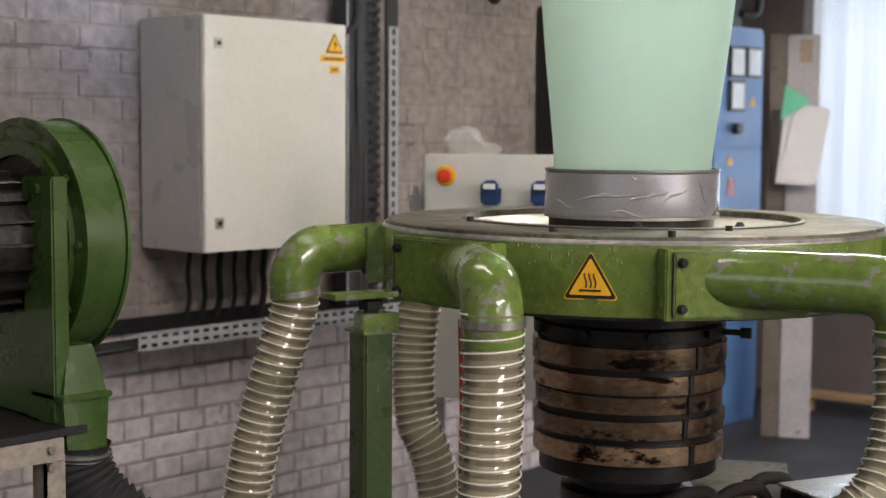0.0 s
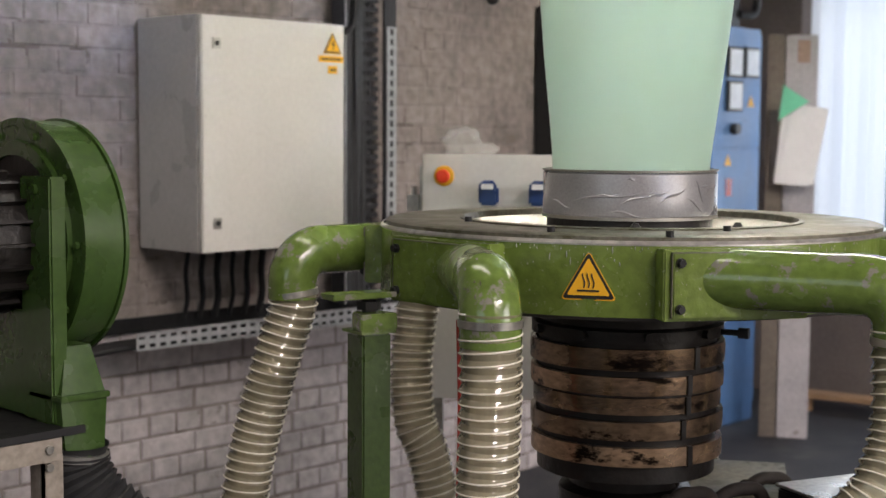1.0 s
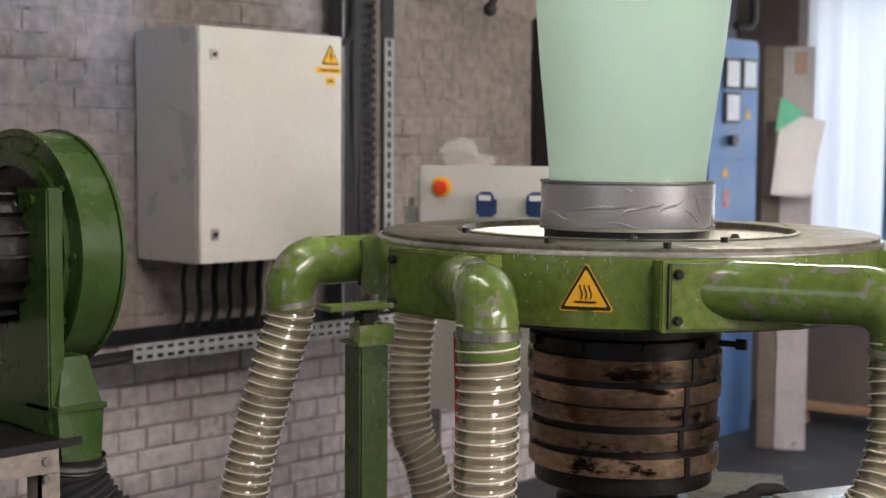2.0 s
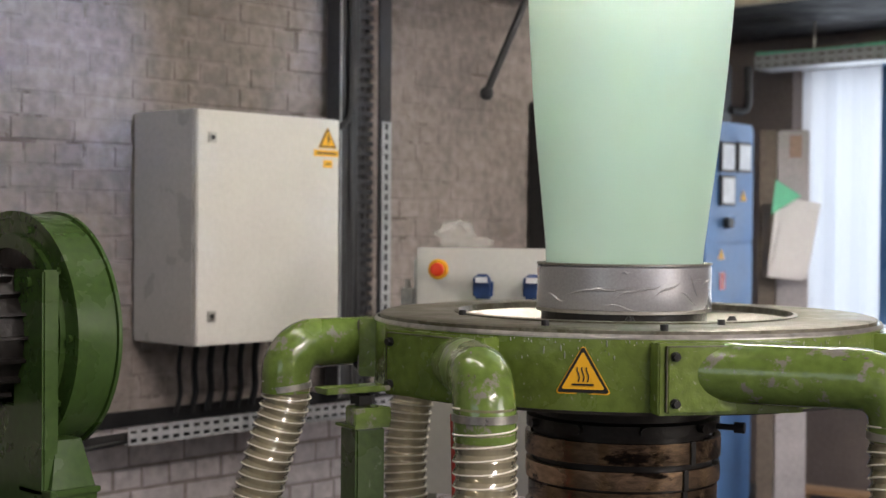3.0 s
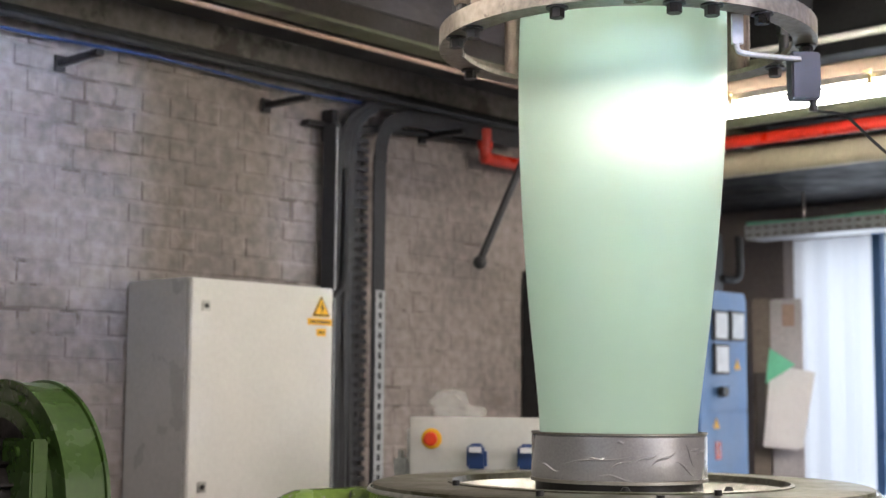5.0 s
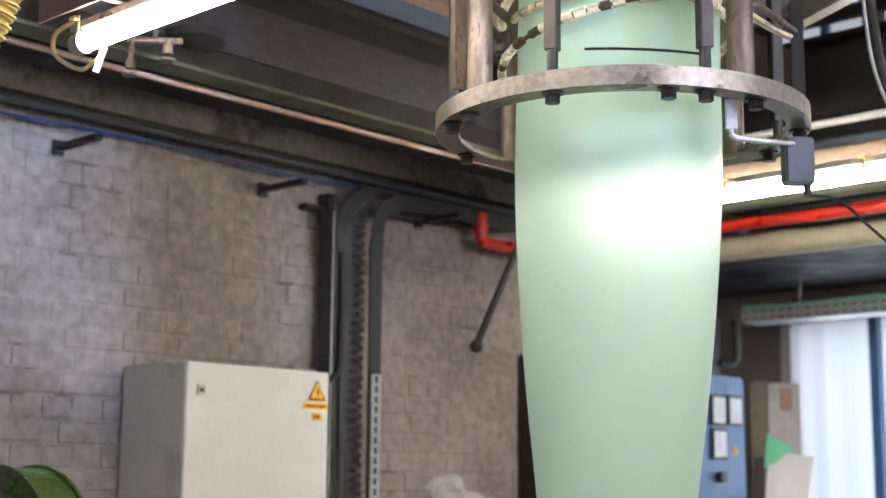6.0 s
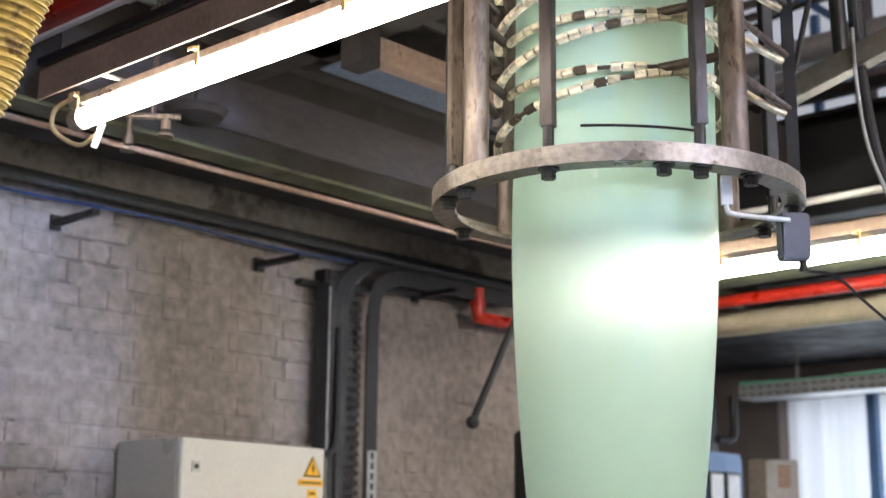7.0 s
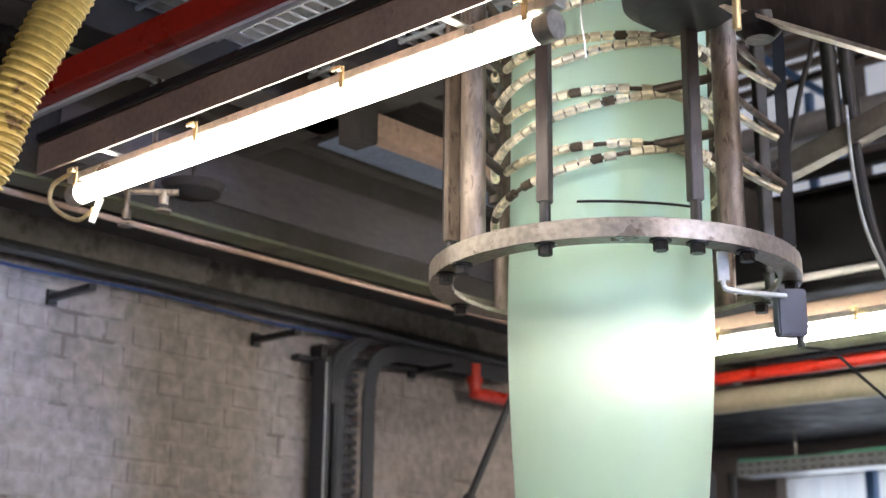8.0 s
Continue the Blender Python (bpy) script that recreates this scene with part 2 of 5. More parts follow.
# ---------------------------------------------------------------- mesh tools
class Shape:
    """Vertices and faces of one mesh, put together from solids."""

    def __init__(self):
        self.v, self.f = [], []

    def put(self, v, f, m=None):
        k = len(self.v)
        self.v += [tuple(m @ Vector(p)) if m is not None else tuple(p) for p in v]
        self.f += [tuple(k + i for i in q) for q in f]
        return self

    def box(self, x0, x1, y0, y1, z0, z1, m=None):
        v = [(x, y, z) for z in (z0, z1) for y in (y0, y1) for x in (x0, x1)]
        return self.put(v, [(0, 2, 3, 1), (4, 5, 7, 6), (0, 1, 5, 4), (2, 6, 7, 3), (0, 4, 6, 2), (1, 3, 7, 5)], m)

    def prism(self, poly, z0, z1, m=None):
        n = len(poly)
        v = [(x, y, z0) for x, y in poly] + [(x, y, z1) for x, y in poly]
        f = [tuple(reversed(range(n))), tuple(range(n, 2 * n))] + [(i, (i + 1) % n, n + (i + 1) % n, n + i) for i in range(n)]
        return self.put(v, f, m)

    def lathe(self, profile, n=48, m=None, closed=True):
        """Turns (radius, z) pairs round the z axis; closed: the profile is a loop."""
        k = len(profile)
        v = [(r * math.cos(2 * math.pi * i / n), r * math.sin(2 * math.pi * i / n), z) for i in range(n) for r, z in profile]
        f = []
        for i in range(n):
            a, b = i * k, (i + 1) % n * k
            for j in range(k if closed else k - 1):
                j2 = (j + 1) % k
                f.append((a + j, b + j, b + j2, a + j2))
        return self.put(v, f, m)

    def sweep(self, points, radius, n=12, caps=True):
        """A round bar along points; radius: a number or a function of the place from 0 to 1."""
        p = [Vector(q) for q in points]
        tang = [(p[min(i + 1, len(p) - 1)] - p[max(i - 1, 0)]).normalized() for i in range(len(p))]
        side = tang[0].orthogonal().normalized()
        v, f = [], []
        for i, q in enumerate(p):
            side = (side - tang[i] * side.dot(tang[i])).normalized()
            up = tang[i].cross(side)
            r = radius(i / (len(p) - 1)) if callable(radius) else radius
            v += [q + side * (r * math.cos(2 * math.pi * j / n)) + up * (r * math.sin(2 * math.pi * j / n)) for j in range(n)]
        for i in range(len(p) - 1):
            f += [(i * n + j, i * n + (j + 1) % n, (i + 1) * n + (j + 1) % n, (i + 1) * n + j) for j in range(n)]
        if caps:
            f += [tuple(reversed(range(n))), tuple(range((len(p) - 1) * n, len(p) * n))]
        return self.put(v, f)

    def rod(self, a, b, r, n=12):
        return self.sweep([a, b], r, n)


def smooth_path(points, steps=8):
    """A soft curve through points."""
    p = [Vector(q) for q in points]
    p = [2 * p[0] - p[1]] + p + [2 * p[-1] - p[-2]]
    out = []
    for i in range(1, len(p) - 2):
        a, b, c, d = p[i - 1:i + 3]
        for s in range(steps):
            t = s / steps
            out.append(0.5 * (2 * b + (c - a) * t + (2 * a - 5 * b + 4 * c - d) * t * t + (3 * b - a - 3 * c + d) * t ** 3))
    return out + [p[-2]]


def mesh_of(name, shape, mat, bevel=0.0, angle=35):
    me = bpy.data.meshes.new(name)
    me.from_pydata(shape.v, [], shape.f)
    bm = bmesh.new()
    bm.from_mesh(me)
    bmesh.ops.recalc_face_normals(bm, faces=bm.faces)
    if bevel:
        edges = [e for e in bm.edges if len(e.link_faces) == 2 and e.calc_face_angle(0) > 0.6]
        bmesh.ops.bevel(bm, geom=edges, offset=bevel, segments=2, affect="EDGES", clamp_overlap=True)
    bm.to_mesh(me)
    bm.free()
    me.shade_smooth()
    me.set_sharp_from_angle(angle=radians(angle))
    me.materials.append(mat)
    return me


def part(name, shape, mat, parent, label="", bevel=0.0, m=None):
    ob = new(name, mesh_of(name, shape, mat, bevel))
    ob.parent = parent
    if m is not None:
        ob.matrix_basis = m
    return tagged(ob, label)


def thing(name, label, category, group="", m=None):
    ob = new(name)
    if m is not None:
        ob.matrix_basis = m
    return tagged(ob, label, category, group)


def solid(name, shape, mat, label, category, kind="", group="", bevel=0.0):
    return tagged(new(name, mesh_of(name, shape, mat, bevel)), label, category, group, kind)


AHEAD = Vector((math.sin(radians(-TURN)), math.cos(radians(TURN)), 0))
RIGHT = Vector((AHEAD.y, -AHEAD.x, 0))


def spot(right, ahead, z):
    """A place given from the tripod: metres to its right, ahead of it and above the floor."""
    return RIGHT * right + AHEAD * ahead + Vector((0, 0, z))


def facing(right, ahead, z, turn=0):
    """A pose whose x runs to the tripod's right and whose -y looks at it."""
    p = spot(right, ahead, z)
    return pose(p.x, p.y, p.z, 0, 0, TURN + turn)

# ---------------------------------------------------------------- structure
WALL_Y, END_X, DECK_Z = 3.9, 7.2, 3.12
solid("floor", Shape().box(-6, 9, -7, 5, -0.2, 0), CONCRETE, "dark oil-stained concrete factory floor", "floor", "structure")
wall_west = solid("wall_west", Shape().box(-6, 5.6, WALL_Y + 0.012, WALL_Y + 0.3, 0, 7).box(5.6, END_X + 0.3, 4.6, 4.9, 0, 7).box(5.598, 5.61, 4.2, 4.6, 0, 7), MORTAR, "whitewashed old brick wall in English bond", "wall", "structure")
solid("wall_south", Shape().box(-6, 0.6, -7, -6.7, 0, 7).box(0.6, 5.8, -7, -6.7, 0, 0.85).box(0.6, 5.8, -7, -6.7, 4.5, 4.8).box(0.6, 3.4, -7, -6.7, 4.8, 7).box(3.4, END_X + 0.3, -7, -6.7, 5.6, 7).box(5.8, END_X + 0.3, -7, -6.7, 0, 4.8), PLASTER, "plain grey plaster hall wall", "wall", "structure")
WIN = (2.3, 4.0, 0.85, 2.42)
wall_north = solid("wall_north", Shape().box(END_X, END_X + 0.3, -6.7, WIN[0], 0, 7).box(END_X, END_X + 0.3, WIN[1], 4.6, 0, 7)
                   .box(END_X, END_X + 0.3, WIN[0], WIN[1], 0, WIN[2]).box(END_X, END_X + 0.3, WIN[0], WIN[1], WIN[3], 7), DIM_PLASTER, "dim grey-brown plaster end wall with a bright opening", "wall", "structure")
# wall out of view; its opening fits the added east fill
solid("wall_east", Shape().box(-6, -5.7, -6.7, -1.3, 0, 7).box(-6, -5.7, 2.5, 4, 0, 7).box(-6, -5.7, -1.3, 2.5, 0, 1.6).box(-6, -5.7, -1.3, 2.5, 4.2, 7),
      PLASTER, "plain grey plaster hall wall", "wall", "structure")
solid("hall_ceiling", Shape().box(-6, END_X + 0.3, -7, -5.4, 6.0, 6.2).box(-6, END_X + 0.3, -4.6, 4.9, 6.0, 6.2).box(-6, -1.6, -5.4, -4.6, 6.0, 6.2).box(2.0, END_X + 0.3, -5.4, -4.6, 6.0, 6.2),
      DIM_PLASTER, "grey hall roof with an opening for the assumed light", "ceiling", "structure")
# bright opening in the end wall: posts, folds of a translucent curtain, daylight behind
solid("backdrop", Shape().box(9.2, 9.25, 0, 6.5, -0.2, 7), DAY_GLOW, "plain bright overcast daylight outside the opening", "sky", "structure")
win = thing("window_1", "bright opening hung with white translucent curtain strips", "window")
win["kind"] = "structure"
CURTAIN = bpy.data.materials.new("white_curtain_film")
CURTAIN.use_nodes = True
_n, _l = CURTAIN.node_tree.nodes, CURTAIN.node_tree.links
_t = _n.new("ShaderNodeBsdfTranslucent")
_t.inputs[0].default_value = (0.9, 0.93, 0.97, 1)
_x = _n.new("ShaderNodeMixShader")
_x.inputs[0].default_value = 0.75
_n["Principled BSDF"].inputs["Base Color"].default_value = (0.82, 0.85, 0.9, 1)
_l.new(_n["Principled BSDF"].outputs[0], _x.inputs[1])
_l.new(_t.outputs[0], _x.inputs[2])
_l.new(_x.outputs[0], _n["Material Output"].inputs[0])
for i in range(9):
    y0 = WIN[0] + 0.188 * i
    s = Shape()
    xs = [(END_X + 0.12 + 0.012 * math.sin(j * 1.1 + i), y0 + 0.2 * j / 8) for j in range(9)]
    for a, b in zip(xs, xs[1:]):
        s.put([(a[0], a[1], WIN[2]), (b[0], b[1], WIN[2]), (b[0], b[1], WIN[3]), (a[0], a[1], WIN[3])], [(0, 1, 2, 3)])
    strip = part("curtain_strip", s, CURTAIN, win)
    strip.visible_shadow = False
part("window_sill", Shape().box(END_X - 0.04, END_X + 0.3, WIN[0], WIN[1], WIN[2] - 0.05, WIN[2] - 0.003), PLASTER, win)
part("post", Shape().box(END_X + 0.02, END_X + 0.08, 3.42, 3.47, WIN[2], WIN[3]), BLUE, win, "grey-blue steel post")

# mezzanine overhead
HOLE = (2.75, 5.6, 0.75, 2.7)
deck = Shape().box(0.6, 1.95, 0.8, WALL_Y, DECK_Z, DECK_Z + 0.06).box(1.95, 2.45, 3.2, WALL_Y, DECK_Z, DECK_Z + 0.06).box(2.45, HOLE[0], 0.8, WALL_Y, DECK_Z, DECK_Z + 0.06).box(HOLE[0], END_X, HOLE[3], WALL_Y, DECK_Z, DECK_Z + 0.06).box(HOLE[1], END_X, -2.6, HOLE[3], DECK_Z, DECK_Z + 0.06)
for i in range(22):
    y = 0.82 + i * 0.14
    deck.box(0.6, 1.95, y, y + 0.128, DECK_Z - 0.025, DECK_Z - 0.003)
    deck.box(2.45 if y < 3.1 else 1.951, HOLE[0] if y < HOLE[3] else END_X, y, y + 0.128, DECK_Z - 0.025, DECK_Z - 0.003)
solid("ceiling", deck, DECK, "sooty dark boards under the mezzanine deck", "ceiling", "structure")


def beam(name, x0, x1, y0, y1, z0, z1, mat, label, along="x", flange=0.02):
    """A rolled I-beam."""
    s = Shape()
    if along == "x":
        c = (y0 + y1) / 2
        s.box(x0, x1, y0, y1, z0, z0 + flange).box(x0, x1, y0, y1, z1 - flange, z1).box(x0, x1, c - 0.008, c + 0.008, z0 + flange, z1 - flange)
    else:
        c = (x0 + x1) / 2
        s.box(x0, x1, y0, y1, z0, z0 + flange).box(x0, x1, y0, y1, z1 - flange, z1).box(c - 0.008, c + 0.008, y0, y1, z0 + flange, z1 - flange)
    return solid(name, s, mat, label, "beam", "structure", bevel=0.002)


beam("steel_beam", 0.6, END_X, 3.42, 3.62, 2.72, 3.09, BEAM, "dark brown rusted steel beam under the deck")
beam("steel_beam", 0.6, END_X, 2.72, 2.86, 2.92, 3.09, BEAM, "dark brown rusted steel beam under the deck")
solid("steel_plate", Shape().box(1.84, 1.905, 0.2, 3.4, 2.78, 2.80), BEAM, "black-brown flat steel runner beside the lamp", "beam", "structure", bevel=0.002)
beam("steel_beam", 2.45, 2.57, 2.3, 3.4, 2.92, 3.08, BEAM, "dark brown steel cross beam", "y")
beam("steel_beam", 5.65, 5.85, -1.2, 3.4, 2.75, 3.09, BLACK, "black steel beam over the doorway", "y")
red_beam = thing("red_beam", "glossy red painted steel beam with a sunlit edge strip", "beam")
part("web", Shape().box(1.70, 1.762, 0.4, 3.4, 2.805, 2.875), RED, red_beam, bevel=0.003)
# white strip paints the sunlit lower edge of the beam
part("edge_strip", Shape().box(1.752, 1.768, 0.4, 3.4, 2.794, 2.803), WHITE, red_beam, "white strip drawn for the sunlit edge")
# open steel grating between the beams
grate = thing("floor_grating", "dark galvanised open steel grating over the machine", "grating")
for i in range(46):
    part("bar", Shape().box(1.8, 2.5, 0.9 + i * 0.05, 0.912 + i * 0.05, 3.05, 3.085), GALV, grate)

for i in range(8):
    part("cross_bar", Shape().box(1.85 + i * 0.085, 1.86 + i * 0.085, 0.9, 3.2, 3.042, 3.052), GALV, grate)
side_grate = thing("floor_grating", "dark open steel grating beside the red beam", "grating")
for i in range(40):
    part("bar", Shape().box(0.9, 1.68, 1.2 + i * 0.05, 1.212 + i * 0.05, 2.99, 3.03), GALV_DARK, side_grate)
for i in range(9):
    part("cross_bar", Shape().box(0.95 + i * 0.085, 0.96 + i * 0.085, 1.2, 3.2, 2.98, 2.988), GALV_DARK, side_grate)
beam("steel_beam", 5.0, 5.12, -1.4, 3.4, 2.86, 3.30, BLACK, "black steel beam across the deck opening", "y")

# ---------------------------------------------------------------- bubble line
RC = Vector((2.622, 1.886, 0))
MACHINE = pose(RC.x, RC.y, 0, 0, 0, TURN - 7.7)
CC = RC + RIGHT * 0.02
CAGE = pose(CC.x, CC.y, 0, 0, 0, TURN)


def out(phi, r=1.0):
    """Direction in the machine's plan: 0 faces the tripod, 90 its right."""
    return Vector((math.sin(radians(phi)) * r, -math.cos(radians(phi)) * r, 0))


def along(phi):
    return Vector((math.cos(radians(phi)), math.sin(radians(phi)), 0))


NOZZLES = (-100, -40, 20, 80, 140, -153)
TOP, LOW = 1.300, 1.146
PIPES = {-40: (0.045, 0.345), 20: (0.125, 0.388)}


def elbow_path(phi):
    d = (along(phi) * 0.82 + out(phi, 0.57)).normalized()
    back, length = PIPES.get(phi, (0.10, 0.345))
    a = out(phi, 0.5) - along(phi) * back + Vector((0, 0, 1.226))
    bend = 0.075
    pts = [a, a + d * 0.1, a + d * (length - 0.04)]
    e = a + d * length
    for i in range(9):
        t = radians(i * 90 / 8)
        pts.append(e + d * (bend * math.sin(t)) - Vector((0, 0, bend * (1 - math.cos(t)))))
    pts.append(pts[-1] - Vector((0, 0, 0.035)))
    return pts


air_ring = thing("air_ring", "worn green painted air ring with six elbow inlets", "air ring", m=MACHINE)
part("body", Shape().lathe([(0.39, LOW), (0.572, LOW), (0.574, LOW + 0.004), (0.574, TOP - 0.012), (0.568, TOP - 0.004), (0.39, TOP - 0.004)], 96), GREEN, air_ring)
part("top_plate", Shape().lathe([(0.385, TOP - 0.006), (0.562, TOP - 0.006), (0.562, TOP + 0.003), (0.556, TOP + 0.005), (0.392, TOP + 0.005), (0.385, TOP + 0.002)], 96),
     STEEL_PLATE, air_ring, "oily worn steel top plate")
part("worn_edge", Shape().lathe([(0.569, TOP - 0.0045), (0.5752, TOP - 0.0125), (0.5752, TOP - 0.0095), (0.5705, TOP - 0.0028)], 96), STEEL, air_ring, "bare worn metal edge")
part("lower_edge", Shape().lathe([(0.57, LOW - 0.003), (0.5755, LOW - 0.003), (0.5755, LOW + 0.0025), (0.57, LOW + 0.0025)], 96), BURNT, air_ring, "dark oily lower edge")
part("rim", Shape().lathe([(0.376, TOP - 0.02), (0.386, TOP - 0.02), (0.392, TOP + 0.008), (0.382, TOP + 0.010)], 96), STEEL_PLATE, air_ring, "worn steel inner rim")
part("funnel", Shape().lathe([(0.376, TOP - 0.004), (0.30, TOP - 0.045), (0.215, TOP - 0.055), (0.205, TOP - 0.075), (0.30, TOP - 0.065), (0.378, TOP - 0.03)], 96),
     BRIGHT_STEEL, air_ring, "bright turned steel funnel")
part("neck", Shape().lathe([(0.165, TOP - 0.08), (0.19, TOP - 0.08), (0.19, TOP + 0.012), (0.165, TOP + 0.012)], 72), BURNT, air_ring)
for phi in NOZZLES:
    m = Matrix.Translation(out(phi, 0.0)) @ pose(0, 0, 0, 0, 0, phi)
    flange = part("flange", Shape().box(-0.148, 0.148, -0.598, -0.50, LOW + 0.002, TOP - 0.016), GREEN, air_ring, bevel=0.003, m=m)
    part("flange_plate", Shape().box(-0.132, 0.132, -0.606, -0.596, LOW + 0.008, TOP - 0.022), GREEN, flange, bevel=0.002)
    part("flange_edge", Shape().box(-0.1335, 0.1335, -0.6055, -0.598, TOP - 0.0225, TOP - 0.0205).box(-0.1345, -0.1325, -0.6055, -0.598, LOW + 0.01, TOP - 0.023).box(0.1325, 0.1345, -0.6055, -0.598, LOW + 0.01, TOP - 0.023), STEEL_PLATE, flange, "rubbed bare flange edge")
    for x in (-0.118, 0.118):
        for z in (LOW + 0.026, TOP - 0.04):
            b = Shape().rod((x, -0.606, z), (x, -0.612, z), 0.0095, 12).prism([(0.0075 * math.cos(k * math.pi / 3), 0.0075 * math.sin(k * math.pi / 3)) for k in range(6)], 0, 0.007, pose(x, -0.612, z, 90))
            part("bolt", b, BLACK, flange, "dark hex bolt")
    part("elbow", Shape().sweep(smooth_path(elbow_path(phi), 3), 0.0575, 28), GREEN_WORN, air_ring, "scratched green elbow pipe")
random.seed(41)
for phi in (-100, -40, 20):
    pts = elbow_path(phi)
    for k in range(16):
        i = random.randint(2, len(pts) - 2)
        d = (pts[i + 1] - pts[i - 1]).normalized()
        up = (Vector((0, 0, 1)) + out(phi, 0.9) + along(phi) * random.uniform(-0.7, 0.7))
        up = (up - d * up.dot(d)).normalized()
        side = d.cross(up)
        c = pts[i] + d * random.uniform(-0.02, 0.02) + up * 0.0572
        w, h = random.uniform(0.002, 0.006), random.uniform(0.001, 0.003)
        ring = [c + d * (w * math.cos(a) * random.uniform(0.6, 1.2)) + side * (h * math.sin(a) * random.uniform(0.6, 1.2)) for a in [j * math.pi / 4 for j in range(8)]]
        part("chip", Shape().put(ring + [q + up * 0.0009 for q in ring], [tuple(range(8)), tuple(reversed(range(8, 16)))] + [(j, (j + 1) % 8, 8 + (j + 1) % 8, 8 + j) for j in range(8)]), STEEL_PLATE, air_ring)
for phi, r in ((8, 0.555), (-18, 0.50), (28, 0.42), (-62, 0.40)):
    part("screw", Shape().lathe([(0, 0), (0.008, 0), (0.008, 0.012), (0, 0.012)], 10, Matrix.Translation(out(phi, r) + Vector((0, 0, TOP + 0.004))), closed=False), BLACK, air_ring)
for phi in (38, 2):
    part("thumb_screw", Shape().lathe([(0, 0), (0.011, 0), (0.013, 0.010), (0.006, 0.022), (0, 0.022)], 12, Matrix.Translation(out(phi, 0.365) + Vector((0, 0, TOP - 0.004))), closed=False), BLACK, air_ring)
random.seed(31)
for k in range(70):
    phi = random.uniform(-34, 8) if k < 50 else random.uniform(34, 60)
    ln = random.uniform(0.001, 0.006) if k % 6 else random.uniform(0.006, 0.016)
    z = TOP - 0.014 - random.random() ** 2 * 0.05
    a, b = out(phi, 0.5744) + Vector((0, 0, z)), out(phi + random.uniform(-0.15, 0.15), 0.5744) + Vector((0, 0, z - ln))
    part("chip", Shape().sweep([a, a.lerp(b, 0.5), b], lambda t: 0.0005 + 0.0009 * math.sin(math.pi * min(max(t, 0.05), 0.95)), 5), STEEL, air_ring)
# hot surface warning on the body
def arc_patch(poly, r, phi0, z0, thick=0.0012):
    """A thin sheet cut to poly (metres), bent round the body."""
    s = Shape()
    n = len(poly)
    v = []
    for rr in (r, r + thick):
        v += [tuple(out(phi0 + math.degrees(x / r), rr) + Vector((0, 0, z0 + z))) for x, z in poly]
    return s.put(v, [tuple(range(n)), tuple(reversed(range(n, 2 * n)))] + [(i, (i + 1) % n, n + (i + 1) % n, n + i) for i in range(n)])


def rounded_triangle(size, rad):
    pts = []
    h = size * math.sqrt(3) / 2
    for cx, cz, a0 in ((0, h - 2 * rad, 30), (-size / 2 + rad * 1.73, rad, 150), (size / 2 - rad * 1.73, rad, 270)):
        pts += [(cx + rad * math.cos(radians(a0 + k * 30)), cz + rad * math.sin(radians(a0 + k * 30))) for k in range(5)]
    return pts


SIGN_PHI, SIGN_Z = -7.6, 1.181
sign = part("warning_sign", arc_patch(rounded_triangle(0.111, 0.005), 0.5745, SIGN_PHI, SIGN_Z), YELLOW, air_ring, "yellow triangular hot surface sign")
part("border", arc_patch([(x * 0.93, 0.003 + z * 0.94) for x, z in rounded_triangle(0.111, 0.004)], 0.5757, SIGN_PHI, SIGN_Z), SIGN_BLACK, sign)
part("field", arc_patch([(x * 0.76, 0.0095 + z * 0.76) for x, z in rounded_triangle(0.111, 0.003)], 0.5769, SIGN_PHI, SIGN_Z), YELLOW, sign)
for k in (-1, 0, 1):
    path = [out(SIGN_PHI + math.degrees((k * 0.009 + 0.0022 * math.sin(t * 5.2)) / 0.578), 0.578) + Vector((0, 0, SIGN_Z + 0.024 + 0.028 * t)) for t in [i / 12 for i in range(13)]]
    part("wave", Shape().sweep(path, 0.0013, 6), SIGN_BLACK, sign)
part("bar", arc_patch([(-0.021, 0.017), (0.021, 0.017), (0.021, 0.0205), (-0.021, 0.0205)], 0.5781, SIGN_PHI, SIGN_Z), SIGN_BLACK, sign)

collar = thing("taped_collar", "steel collar wrapped in wrinkled silver cloth tape", "collar", m=MACHINE)
part("shell", Shape().lathe([(0.184, 1.319), (0.1985, 1.319), (0.2, 1.324), (0.1995, 1.36), (0.2, 1.412), (0.196, 1.416), (0.186, 1.416)], 96), TAPE, collar)
part("lip", Shape().lathe([(0.178, 1.311), (0.201, 1.311), (0.201, 1.3183), (0.178, 1.3183)], 96), BRIGHT_STEEL, collar)
part("rim", Shape().lathe([(0.190, 1.4165), (0.201, 1.4165), (0.2015, 1.421), (0.190, 1.421)], 96), BRIGHT_STEEL, collar)
random.seed(5)
for phi, z, ln, rise in ((-38, 1.352, 0.16, 0.022), (-6, 1.345, 0.07, 0.03), (10, 1.358, 0.05, 0.02), (38, 1.36, 0.06, -0.03), (48, 1.375, 0.05, 0.02), (-2, 1.398, 0.02, 0.01), (-60, 1.35, 0.07, -0.012), (-22, 1.36, 0.05, 0.012), (20, 1.352, 0.06, 0.03), (46, 1.40, 0.03, -0.05), (57, 1.37, 0.06, 0.02), (-12, 1.33, 0.08, -0.008)):
    path = [out(phi + math.degrees(ln * t / 0.2), 0.1995) + Vector((0, 0, z + rise * t + 0.004 * math.sin(t * 6))) for t in [i / 10 for i in range(11)]]
    part("wrinkle", Shape().sweep(path, lambda t: 0.0028 * math.sin(math.pi * min(max(t, 0.02), 0.98)) + 0.0004, 6), TAPE, collar)

